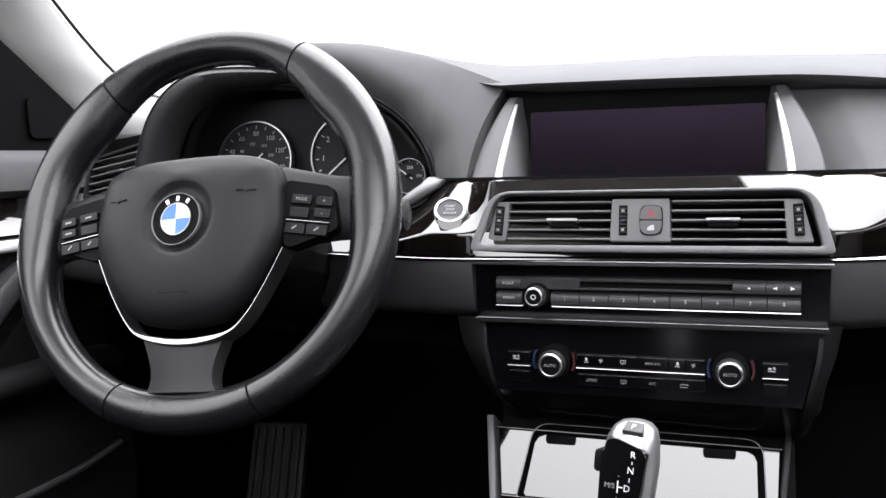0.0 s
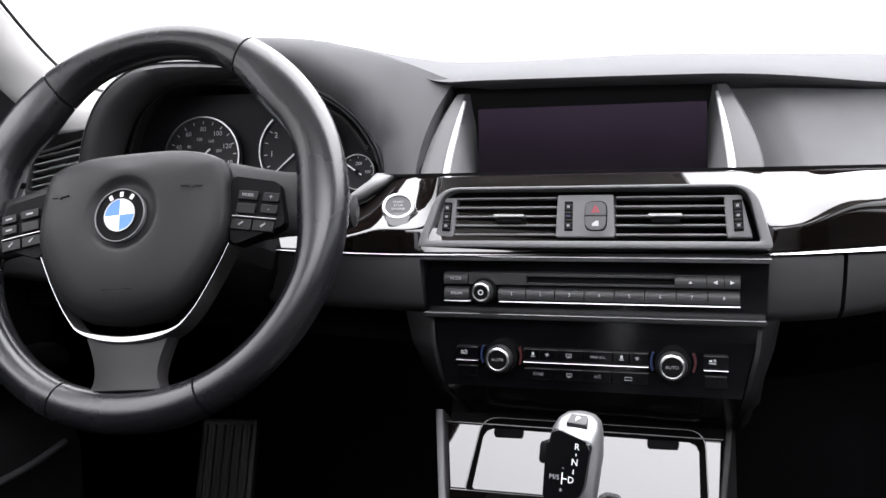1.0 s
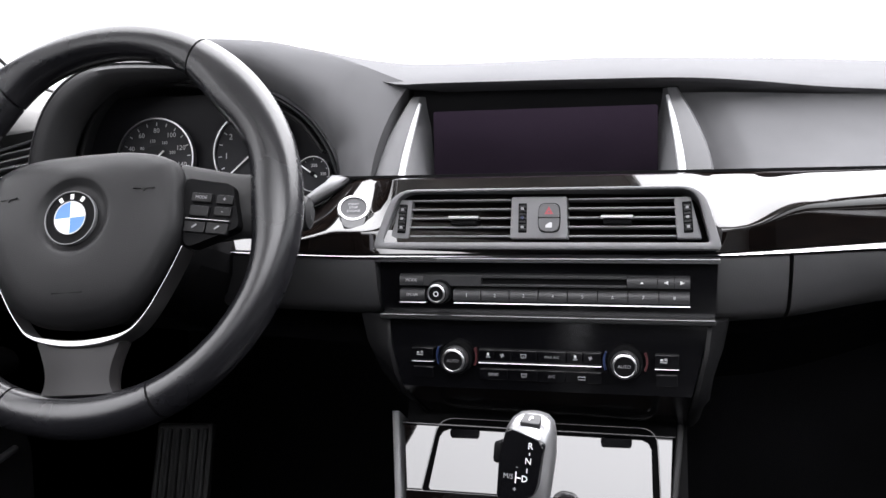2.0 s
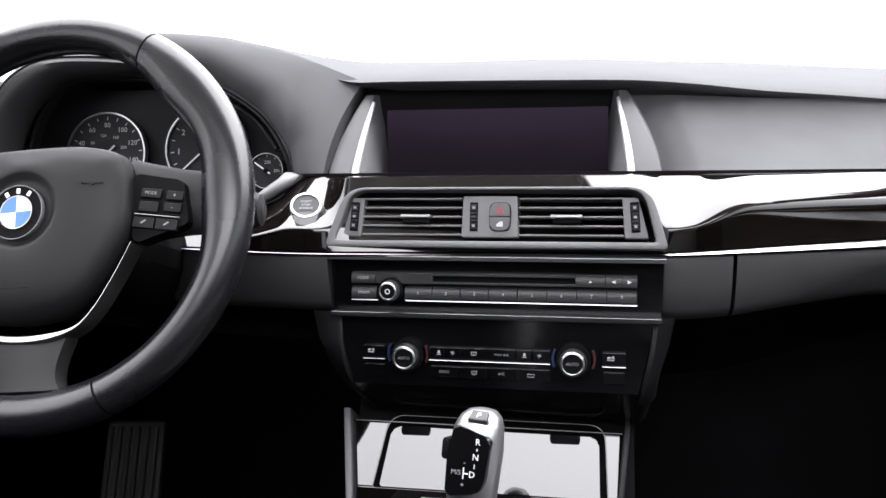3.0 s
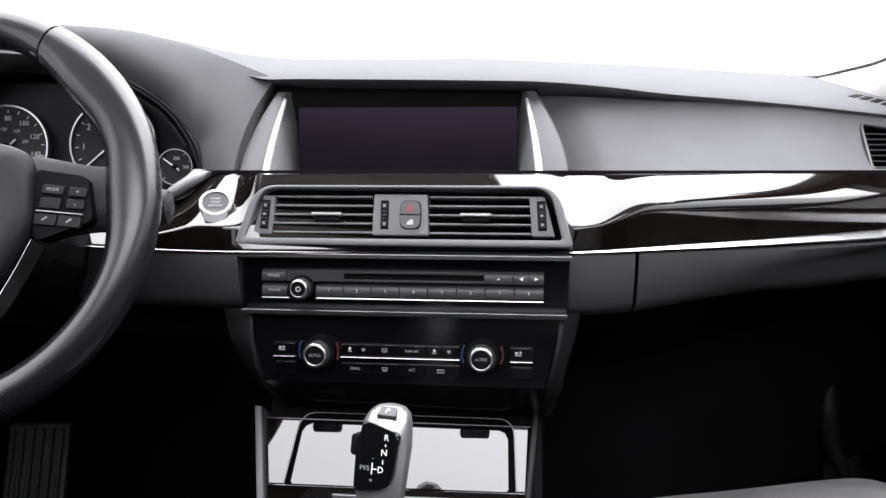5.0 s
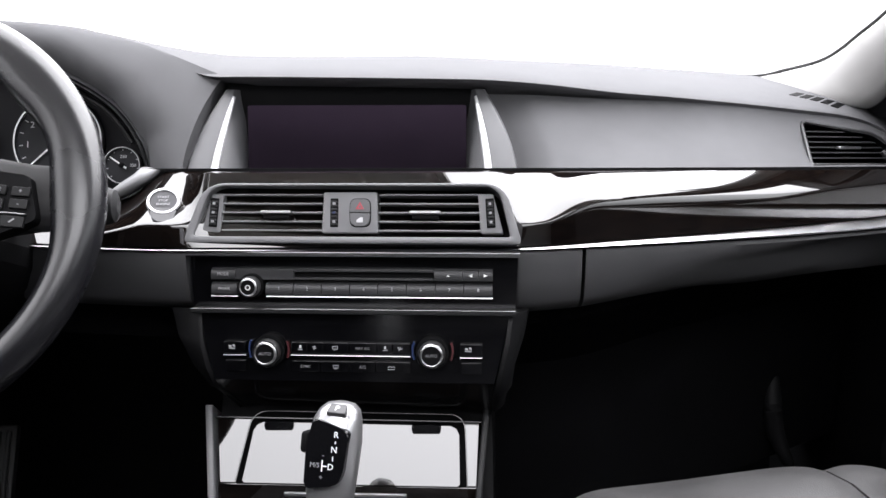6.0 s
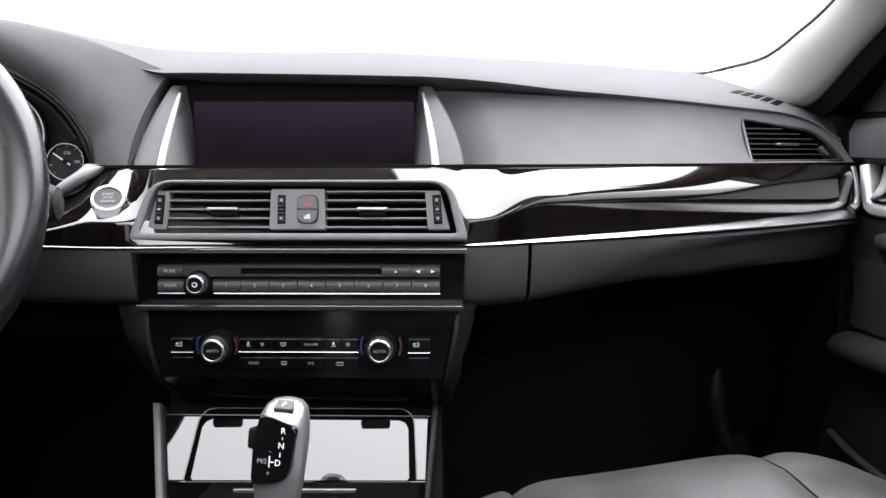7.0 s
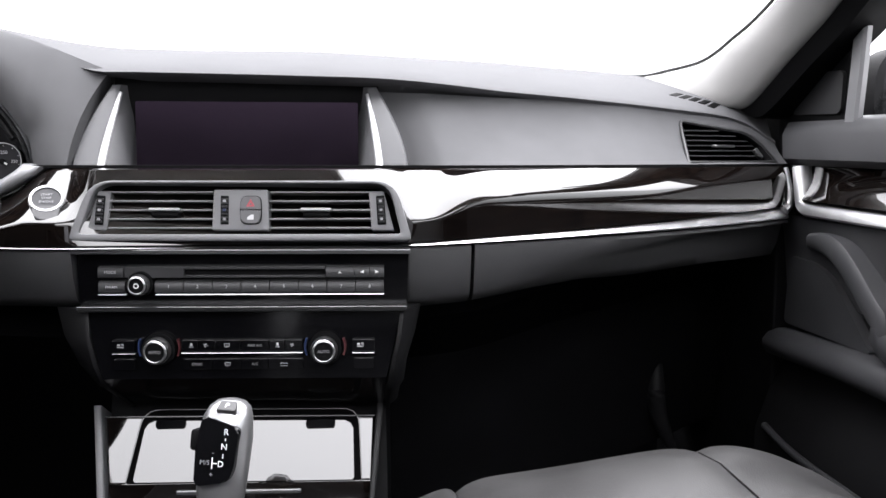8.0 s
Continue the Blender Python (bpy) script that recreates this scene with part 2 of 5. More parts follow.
def lettering(name, text, size, mat, parent, m, label=""):
    """Words as thin raised letters; m places them in the world, reading along x with z up and the face towards -y."""
    cu = bpy.data.curves.new(name, "FONT")
    cu.body, cu.size, cu.align_x, cu.align_y, cu.extrude, cu.resolution_u = text, size, "CENTER", "CENTER", size * 0.015, 2
    tmp = bpy.data.objects.new(name, cu)
    me = bpy.data.meshes.new_from_object(tmp)
    bpy.data.objects.remove(tmp)
    bm = bmesh.new()
    bm.from_mesh(me)
    bpy.data.meshes.remove(me)
    bm.transform(m @ pose(0, 0, 0, 90))
    return part(name, bm, mat, parent, label)

# ---- lines of the dashboard ----


def away(x):
    return max(0.0, x - 0.2), max(0.0, -0.106 - x)


def y_top(x):
    r, l = away(x)
    return 1.02 + 0.55 * r ** 1.6 + 0.20 * l ** 1.6


def y_strip(x):
    r, l = away(x)
    return 0.945 + 0.75 * r ** 1.7 + 0.20 * l ** 1.6


def z_strip(x):
    return eased(x, [(-0.72, 0.93), (-0.4, 0.908), (-0.15, 0.901), (0.21, 0.9015), (0.32, 0.907), (0.46, 0.9125), (0.74, 0.9215)])


def strip_height(x):
    return eased(x, [(-0.72, 0.010), (-0.5, 0.004), (-0.4, 0.0008), (0.2, 0.0008), (0.3, 0.0032), (0.46, 0.0074), (0.75, 0.0150)])


LIP = [(-0.74, 1.01), (-0.64, 1.028), (-0.585, 1.050), (-0.552, 1.088), (-0.515, 1.126), (-0.45, 1.150), (-0.36, 1.145), (-0.29, 1.140), (-0.25, 1.134),
       (-0.21, 1.121), (-0.17, 1.101), (-0.13, 1.083), (0.05, 1.081), (0.17, 1.079), (0.3, 1.074), (0.41, 1.068), (0.51, 1.062), (0.6, 1.056), (0.66, 1.052), (0.70, 1.045), (0.73, 1.031), (0.76, 1.005)]
REAR = [(-0.74, 1.05), (-0.62, 1.07), (-0.58, 1.10), (-0.545, 1.12), (-0.50, 1.155), (-0.45, 1.16), (-0.37, 1.15), (-0.31, 1.145), (-0.26, 1.142),
        (-0.16, 1.145), (-0.1, 1.143), (0.1, 1.144), (0.38, 1.13), (0.58, 1.118), (0.66, 1.10), (0.78, 1.07)]


def z_lip(x):
    return eased(x, LIP, 0.02)


def z_rear(x):
    return eased(x, REAR, 0.03) + 0.008 * eased(x, [(-0.3, 1), (0.4, 1), (0.6, 0)])


def set_back(x):
    """How far the mouth of the hood lies behind the fascia's face: more above and beside the centre stack."""
    return eased(x, [(-0.5, 0.0), (-0.38, 0.02), (-0.3, 0.026)], 0.02)


def roll(x, z):
    """The skin rolls inward as it nears the mouth of the hood."""
    near = 1.0
    for (a, b), (c, d) in zip(ARCH, ARCH[1:]):
        u, w = Vector((c - a, d - b)), Vector((x - a, z - b))
        k = min(1.0, max(0.0, u.dot(w) / u.length_squared))
        near = min(near, (w - u * k).length)
    return (set_back(x) + 0.004) * max(0.0, 1 - near / 0.045) ** 2


def hood_share(x):
    """1 over the instruments, where the pad swells into a hood with no lip."""
    return eased(x, [(-0.6, 0), (-0.55, 1), (-0.25, 1), (-0.11, 0)], 0.03)


def lip_drop(x):
    return eased(x, [(-0.22, 0.0), (-0.10, 0.32), (0.2, 0.35), (0.36, 0.5), (0.6, 0.7)], 0.03)


def y_lip(x):
    hood = hood_share(x)
    k = min(1.0, max(0.0, (x - 0.26) / 0.14))
    k *= k * (3 - 2 * k)
    back = 1.05 * (z_lip(x) - 0.981) * k + eased(x, [(-0.13, 0.05), (-0.1, 0.03), (0.2, 0.03), (0.44, 0.1336)], 0.03) * (1 - k)
    return (y_top(x) + back) * (1 - hood) + 1.062 * hood


def overhang(x):
    return 0.012 - 0.0105 * eased(x, [(-0.19, 1), (-0.06, 0), (0.24, 0), (0.5, 0.85)], 0.02)


def spread(a, b, n):
    return [a + (b - a) * i / n for i in range(n + 1)]


LEFT, RIGHT = -0.725, 0.752
ARCH = [(-0.557, 0.955), (-0.552, 1.01), (-0.532, 1.062), (-0.497, 1.098), (-0.45, 1.113), (-0.36, 1.108), (-0.29, 1.087), (-0.228, 1.052), (-0.196, 1.01), (-0.189, 0.975)]

# ---- shell of the car ----
structure("ground", box(-30, 30, -30, 30, -0.36, -0.35, 0), GROUND, "pale smooth studio floor under the car", "floor")
structure("floor", box(-0.80, 0.82, -1.2, 1.75, 0.28, 0.30, 0.004), CARPET, "black carpeted car floor in deep shade", "floor")
structure("wall_front", box(-0.80, 0.82, 1.75, 1.80, 0.28, 1.08, 0), CARPET, "black bulkhead behind the footwells", "wall")


def windscreen_point(u, v):
    """u across from -1 to 1, v from the base to the roof's edge."""
    half = 0.74 - 0.14 * v
    x = 0.015 + u * half
    y = 1.50 - 0.75 * v - 0.16 * u * u * (1 - 0.35 * v)
    z = 1.10 + 0.30 * v + 0.035 * math.sin(math.pi * v) - 0.03 * u * u
    return Vector((x, y, z))


def windscreen():
    bm = bmesh.new()
    nu, nv = 28, 16
    layers = []
    for off in (0, 0.005):
        layers.append([[bm.verts.new(windscreen_point(-1 + 2 * i / nu, j / nv) + Vector((0, off * 0.4, off))) for i in range(nu + 1)] for j in range(nv + 1)])
    for g in layers:
        for j in range(nv):
            for i in range(nu):
                bm.faces.new((g[j][i], g[j][i + 1], g[j + 1][i + 1], g[j + 1][i]))
    ob = structure("window_1", bm, PANE, "clear curved windscreen with white light outside", "windscreen")
    ob.visible_shadow = False
    return ob


windscreen()


def pillar(side):
    """The light cloth cover of a windscreen pillar, swept from the dash corner up to the roof."""
    inner = [(0.602, 1.42, 1.112), (0.6725, 1.36, 1.127), (0.691, 1.28, 1.153), (0.695, 1.17, 1.1865), (0.680, 1.02, 1.246), (0.616, 0.80, 1.353)]
    outer = [(0.708, 1.295, 1.058), (0.7125, 1.26, 1.068), (0.7186, 1.17, 1.117), (0.723, 1.06, 1.173), (0.70, 0.90, 1.25), (0.65, 0.72, 1.35)]
    if side < 0:
        inner = [(-0.64, 1.40, 1.098), (-0.718, 1.30, 1.114), (-0.722, 1.20, 1.144), (-0.711, 1.07, 1.221), (-0.67, 0.92, 1.29), (-0.61, 0.78, 1.36)]
        outer = [(-0.742, 1.20, 1.045), (-0.750, 1.13, 1.09), (-0.752, 1.06, 1.145), (-0.745, 0.98, 1.20), (-0.705, 0.84, 1.28), (-0.66, 0.68, 1.355)]
    a, b = spline(inner, 6), spline(outer, 6)
    rings = []
    for p, q in zip(a, b):
        out = Vector((side, 0.55, 0.1)).normalized()
        mid = (p + q) / 2 - out * (q - p).length * 0.16
        arc = [p, p * 0.62 + mid * 0.5 - q * 0.12, mid, q * 0.62 + mid * 0.5 - p * 0.12, q]
        rings.append(arc + [q + out * 0.05, p + out * 0.05])
    name = "wall_pillar_right" if side > 0 else "wall_pillar_left"
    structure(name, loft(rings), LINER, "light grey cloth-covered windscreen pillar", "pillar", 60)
    # black rubber edge where the glass meets the pillar
    edge = [p + Vector((-side * 0.001, 0.004, 0.003)) for p in a]
    base = [(0.40, 1.475, 1.128), (0.527, 1.45, 1.1215)] if side > 0 else [(-0.45, 1.46, 1.10), (-0.56, 1.43, 1.096)]
    structure("trim_glass_edge", tube(spline([*base, *edge[::3]], 4), 0.0027, 8), FRIT, "thin black rubber edge along the windscreen", "seal")
    # dark outer door frame beside the pillar
    rings = []
    for q in b:
        o = Vector((side * 0.012, -0.004, -0.004))
        rings.append([q + o * 0.2, q + o + Vector((0, -0.024, -0.010)), q + o + Vector((side * 0.05, -0.024, -0.010)), q + Vector((side * 0.05, 0.02, 0))])
    # frame colour is darkened to stand in for the weak light beside the pillar
    structure("trim_door_frame", loft(rings), DEEPBLACK, "black window frame of the front door", "door frame")


pillar(1)
pillar(-1)

# roof, rear and sides that close the cabin behind the view
def headliner():
    """The roof lining, with the opening of a glass sunroof."""
    bm = bmesh.new()
    nx, ny = 16, 32
    grids = []
    for o in (0, 0.02):
        g = []
        for j in range(ny + 1):
            row = []
            for i in range(nx + 1):
                x = -0.62 + 1.27 * i / nx
                yf = 0.77 - 0.11 * ((x - 0.015) / 0.62) ** 2
                y = yf + (-1.24 - yf) * j / ny
                row.append(bm.verts.new((x, y, 1.395 + 0.03 * math.cos(x * 1.9) + 0.02 * math.sin(math.pi * j / ny) + o)))
            g.append(row)
        grids.append(g)
    hole = lambda i, j: 2 <= i < 14 and 7 <= j < 23
    for g in grids:
        for j in range(ny):
            for i in range(nx):
                if not hole(i, j):
                    bm.faces.new((g[j][i], g[j][i + 1], g[j + 1][i + 1], g[j + 1][i]))
    a, b = grids
    for j in range(7, 23):
        for i in (2, 14):
            bm.faces.new((a[j][i], a[j + 1][i], b[j + 1][i], b[j][i]))
    for i in range(2, 14):
        for j in (7, 23):
            bm.faces.new((a[j][i], a[j][i + 1], b[j][i + 1], b[j][i]))
    for i in range(nx):
        bm.faces.new((a[0][i], a[0][i + 1], b[0][i + 1], b[0][i]))
    return bm


structure("ceiling", headliner(), HEADCLOTH, "light grey cloth headliner round a glass sunroof", "headliner")
TINT = glass_material("privacy_glass", 0.04, (0.6, 0.6, 0.62))


def rear_shell():
    structure("wall_rear", box(-0.75, 0.78, -1.25, -1.2, 0.28, 1.18, 0.01), MATT, "black panel behind the rear seats", "wall")
    pane = structure("window_3", box(-0.75, 0.78, -1.235, -1.23, 1.18, 1.45, 0), TINT, "tinted rear window", "window")
    pane.visible_shadow = True
    for s, x in ((-1, -0.775), (1, 0.80)):
        side = "left" if s < 0 else "right"
        structure("wall_side_" + side, box(x - 0.012, x + 0.03, -1.2, 1.75, 0.28, 1.028, 0.004), MATT, "black inner side of the car body", "wall")
        structure("wall_kick_" + side, box(x - 0.04, x + 0.03, 1.27 if s > 0 else 1.19, 1.75, 0.28, 1.06, 0.004), MATT, "black kick panel beside the footwell", "wall")
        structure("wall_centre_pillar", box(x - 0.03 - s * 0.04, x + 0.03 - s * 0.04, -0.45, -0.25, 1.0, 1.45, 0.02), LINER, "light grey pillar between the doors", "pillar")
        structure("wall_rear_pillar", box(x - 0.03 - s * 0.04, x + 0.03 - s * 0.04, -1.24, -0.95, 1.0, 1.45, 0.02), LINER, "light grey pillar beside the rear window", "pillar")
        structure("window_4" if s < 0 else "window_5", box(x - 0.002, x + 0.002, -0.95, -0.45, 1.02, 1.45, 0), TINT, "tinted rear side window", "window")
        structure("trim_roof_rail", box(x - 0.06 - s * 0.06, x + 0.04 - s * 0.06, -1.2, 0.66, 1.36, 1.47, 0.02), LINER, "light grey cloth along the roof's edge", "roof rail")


rear_shell()

# ---- dashboard ----
dash = thing("dashboard", pose(0.02, 1.3, 0.9), "black soft-skinned dashboard with glossy dark wood and silver strips", "dashboard")


def top_pad():
    rings = []
    for x in spread(LEFT, RIGHT, 120):
        yl, zl, zr = y_lip(x), z_lip(x), z_rear(x)
        ye = 1.47 - 0.14 * max(0, (abs(x) - 0.35) / 0.4) ** 2
        d, h = lip_drop(x), hood_share(x)
        yl += 0.003 * h
        ring = [(x, yl + 0.030, zl - 0.022 * d), (x, yl + 0.010, zl - 0.016 * d), (x, yl + 0.002, zl - 0.010 * d), (x, yl, zl - 0.005 * d), (x, yl + 0.004, zl - 0.0004 * h), (x, yl + 0.014, zl + 0.004 - 0.0036 * h)]
        for k in range(1, 13):
            s = k / 12
            z0 = zl + 0.004 - 0.0036 * h
            ring.append((x, yl + 0.014 + (ye - yl - 0.014) * s, z0 + (zr - z0) * (s ** 0.85)))
        ring += [(x, ye + 0.02, zr - 0.02), (x, ye + 0.02, zr - 0.14), (x, yl + 0.09, zl - 0.06)]
        rings.append(ring)
    return loft(rings)


part("top_pad", top_pad(), SOFT, dash, "matt black grained top pad", 50)


def lean(x, s):
    """How far the fascia has gone back at the share s of its height: laid back at the foot, upright under the lip."""
    p = eased(x, [(-0.1, 1.15), (0.22, 1.3), (0.34, 2.0), (0.6, 1.9), (0.7, 1.3)], 0.03)
    return 1 - (1 - s) ** p


def facet(x):
    """The short facet beside the screen is set back and turns towards it."""
    return eased(x, [(0.1, 0.0), (0.12, 0.036), (0.2185, 0.036), (0.2560, 0.0)], 0.006) if x > 0.1 else 0.0


def fascia_y(x, z, lower=0.981):
    yb, yt, zt = y_top(x) - 0.002, y_lip(x) + overhang(x), z_lip(x) - 0.001 - overhang(x)
    s = min(1.0, max(0.0, (z - lower) / (zt - lower)))
    return yb + (yt - yb) * lean(x, s) + facet(x)


def fascia(x0, x1, n, floor_z=0.981, arch=False, slant=(0, 0), rows=8):
    """The upright soft face below the lip."""
    rings = []
    for x in spread(x0, x1, n):
        lower = min(max(floor_z, table(x, ARCH) + 0.004), z_lip(x) - 0.016) if arch else floor_z
        yb, yt, zt = y_top(x) - 0.002, y_lip(x) + overhang(x), z_lip(x) - (0.001 + overhang(x)) * (1 - 0.9 * hood_share(x))
        ring = []
        for k in range(rows + 1):
            s = k / rows
            e = (x - x0) / (x1 - x0)
            xs = x + s ** 1.6 * (slant[0] * max(0, 1 - e * 4) + slant[1] * max(0, e * 4 - 3))
            h, a = hood_share(x) if arch else 0.0, s * math.pi / 2
            y = yb + (yt - yb) * lean(x, s) + facet(x) * (1 - 0.6 * s)
            y += (yb + (yt - yb) * (1 - math.cos(a)) - y) * h
            z = lower + (zt - lower) * (s + (math.sin(a) - s) * h)
            ring.append((xs, y + (roll(x, z) if arch else 0.0), z))
        ring += [(xs, yt + 0.04, zt), (x, yb + 0.05, lower)]
        rings.append(ring)
    return loft(rings)


P_OUT = rounded([(0.5765, 0.9825), (0.737, 0.9825), (0.727, 1.009), (0.707, 1.0255), (0.594, 1.0400)], [0.003, 0.003, 0.008, 0.012, 0.005], 5)
P_IN = rounded([(0.5815, 0.9850), (0.7285, 0.9850), (0.7205, 1.006), (0.702, 1.0215), (0.5985, 1.0360)], [0.002, 0.002, 0.006, 0.01, 0.004], 5)


def inside(x, z, pts):
    hit = False
    for (a, b), (c, d) in zip(pts, pts[1:] + pts[:1]):
        if (b > z) != (d > z) and x < a + (c - a) * (z - b) / (d - b):
            hit = not hit
    return hit


def vent_fascia():
    """The passenger's fascia, open where the side vent sits."""
    bm = fascia(0.2185, RIGHT, 180, slant=(-0.034, 0), rows=28)
    gone = []
    for f in bm.faces:
        c = f.calc_center_median()
        if len(f.verts) == 4 and 0.57 < c.x < 0.74 and c.y < fascia_y(c.x, c.z) + 0.02 and inside(c.x, c.z, P_MID):
            gone.append(f)
    bmesh.ops.delete(bm, geom=gone, context="FACES")
    return bm


P_MID = [((a + 2 * c) / 3, (b + 2 * d) / 3) for (a, b), (c, d) in zip(P_OUT, P_IN)]
part("upper_fascia", vent_fascia(), SOFT, dash, "", 50)
part("upper_fascia", fascia(-0.56, -0.1415, 84, 0.981, True, (0, 0.034), 24), SOFT, dash, "", 50)
part("upper_fascia", fascia(LEFT, -0.565, 14, 0.95), SOFT, dash, "", 50)


def trim_panel(x0, x1, n):
    rings = []
    for x in spread(x0, x1, n):
        yb, zb, yt = y_strip(x), z_strip(x) + 0.002, y_top(x) - 0.004
        zt = eased(x, [(-0.7, 0.955), (-0.24, 0.938), (-0.205, 0.945), (-0.182, 0.961), (-0.166, 0.9745), (-0.155, 0.9775)], 0.008)
        knee = eased(x, [(0.25, 0.3), (0.275, 0.5), (0.35, 0.47), (0.42, 0.45), (0.5, 0.47), (0.6, 0.64), (0.72, 0.72)], 0.02)  # upright foot, growing towards the door
        bend = eased(x, [(0.25, 1.06), (0.275, 2.1), (0.36, 2.4), (0.42, 2.0), (0.5, 1.4), (0.6, 1.25), (0.7, 1.15)], 0.02)
        run = (yt - yb) * eased(x, [(0.25, 1), (0.28, 0.8), (0.35, 0.68), (0.42, 0.46), (0.5, 0.36), (0.6, 0.33), (0.7, 0.5), (0.75, 0.8)], 0.02)
        c = eased(x, [(-0.255, 1), (-0.215, 0), (-0.128, 0), (-0.106, 1), (0.195, 1), (0.215, 0)], 0.006)  # even slope above the vents
        rise = eased(x, [(-0.1, 0.030), (0.08, 0.034), (0.15, 0.045), (0.22, 0.069)], 0.03)
        steep = eased(x, [(-0.16, 0), (-0.14, 0.3), (-0.11, 0.3), (-0.09, 0)], 0.01)  # steeper towards the top round the start button
        ring = []
        for k in range(33):
            s = k / 32
            g = max(0.0, (s - knee) / (1 - knee)) ** bend
            y, z = yb + run * (g + steep * g * (1 - g)), zb + (zt - zb) * s
            q = min(1.0, s / 0.92)
            yc = yb + rise * q + (yt - yb - rise) * max(0.0, (s - 0.92) / 0.08)
            ring.append((x, y + (yc - y) * c, z + (zb + (zt + 0.0005 - zb) * q - z) * c))
        ring += [(x, yt + 0.012, zt + 0.0008), (x, yt + 0.012, zt - 0.006), (x, yb + 0.02, zb)]
        rings.append(ring)
    return loft(rings)


part("wood_trim", trim_panel(0.10, RIGHT - 0.012, 110), WOOD, dash, "high-gloss dark wood veneer", 35)
part("wood_trim", trim_panel(-0.70, 0.10, 110), WOOD, dash, "high-gloss dark wood veneer", 35)


def seam_line():
    rings = []
    for x in spread(-0.19, RIGHT - 0.01, 60):
        y, z = y_top(x), 0.9795
        rings.append([(x, y - 0.004, z - 0.0015), (x, y - 0.004, z + 0.0015), (x, y + 0.02, z + 0.0015), (x, y + 0.02, z - 0.0015)])
    return loft(rings)


part("shadow_gap", seam_line(), MATT, dash)


def metal_strip(x0, x1, n):
    rings = []
    for x in spread(x0, x1, n):
        y, z, h = y_strip(x) - 0.004, z_strip(x), strip_height(x)
        rings.append([(x, y + min(0.004, 0.6 * h) + 0.8 * h, z + min(0.001, 0.25 * h)), (x, y + 0.75 * h, z), (x, y, z - h * 0.8), (x, y + 0.001, z - h), (x, y + 0.012, z - h), (x, y + 0.016, z)])
    return loft(rings)


# one strip in two metals: the left run is darkened for its dimmer reflection
part("metal_strip", metal_strip(-0.70, 0.2155, 60), ALU, dash, "hair-thin metal strip, darkened for its dim reflection", 60)
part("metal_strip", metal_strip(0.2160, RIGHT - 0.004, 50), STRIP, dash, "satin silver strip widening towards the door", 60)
# silver end cap closing the wood at the door
cap = spline([(0.738, y_strip(0.738) + 0.001, 0.918), (0.7475, y_strip(0.7475) - 0.002, 0.926), (0.7485, y_strip(0.7485) - 0.001, 0.945), (0.744, y_top(0.744) - 0.008, 0.9755)], 6)
part("end_cap", tube(cap, [0.0075 - 0.0035 * i / (len(cap) - 1) for i in range(len(cap))], 10), CHROME, dash, "satin silver end cap")

LOW = [(-0.74, 0.865), (-0.5, 0.853), (-0.117, 0.843), (0.21, 0.838), (0.28, 0.842), (0.32, 0.848), (0.42, 0.871), (0.57, 0.888), (0.63, 0.893), (0.70, 0.896), (0.76, 0.896)]


def lower_panel(x0, x1, n):
    rings = []
    for x in spread(x0, x1, n):
        y, zt, zb = y_strip(x), z_strip(x) - strip_height(x) - 0.0025, eased(x, LOW, 0.01)
        drop = eased(x, [(0.33, 0.0), (0.48, 0.02), (0.7, 0.036)])  # rounded underside towards the door
        rings.append([(x, y + 0.02, zt), (x, y + 0.003, zt), (x, y + 0.0015, zt - 0.004), (x, y + 0.006, (zt + zb) / 2), (x, y + 0.014, zb + 0.007), (x, y + 0.022, zb), (x, y + 0.034, zb - 0.006 - drop * 0.6), (x, y + 0.05, zb - 0.009 - drop), (x, y + 0.10, zb - 0.014 - drop), (x, y + 0.11, zb), (x, y + 0.11, zt)])
    return loft(rings)


def under_cover(x0, x1, n, open_well=False):
    rings = []
    for x in spread(x0, x1, n):
        y, zb = y_strip(x), eased(x, LOW, 0.01)
        if open_well:
            rings.append([(x, y + 0.09, zb + 0.03), (x, y + 0.09, zb - 0.05), (x, y + 0.2, zb - 0.06), (x, y + 0.5, zb - 0.12), (x, y + 0.6, zb - 0.15), (x, y + 0.75, zb - 0.15), (x, y + 0.75, zb + 0.03)])
            continue
        rings.append([(x, y + 0.095, zb + 0.03), (x, y + 0.095, zb - 0.03), (x, y + 0.15, zb - 0.06), (x, y + 0.20, zb - 0.10), (x, y + 0.24, zb - 0.34), (x, y + 0.40, zb - 0.36), (x, y + 0.40, zb + 0.03)])
    return loft(rings)


part("under_cover", under_cover(0.20, RIGHT, 30), CARPET, dash, "black felt lining under the dash")
kick = spline([(0.616, 1.356, 0.70), (0.609, 1.330, 0.65), (0.614, 1.328, 0.60), (0.640, 1.328, 0.54)], 5)
part("kick_panel", tube(kick, [0.006 + 0.008 * math.sin(math.pi * i / (len(kick) - 1)) for i in range(len(kick))], 12), DOORLOW, dash, "dim grey edge of the kick panel")
part("under_cover", under_cover(LEFT, -0.11, 30, True), CARPET, dash, "black felt lining under the dash")
part("lower_panel", lower_panel(0.2135, 0.2785, 8), DASHLOW, dash, "", 40)
part("knee_panel", lower_panel(LEFT, -0.119, 40), DASHLOW, dash, "", 40)
part("glovebox_lid", lower_panel(0.2825, RIGHT, 40), DASHLOW, dash, "closed grey-black glovebox lid", 40)


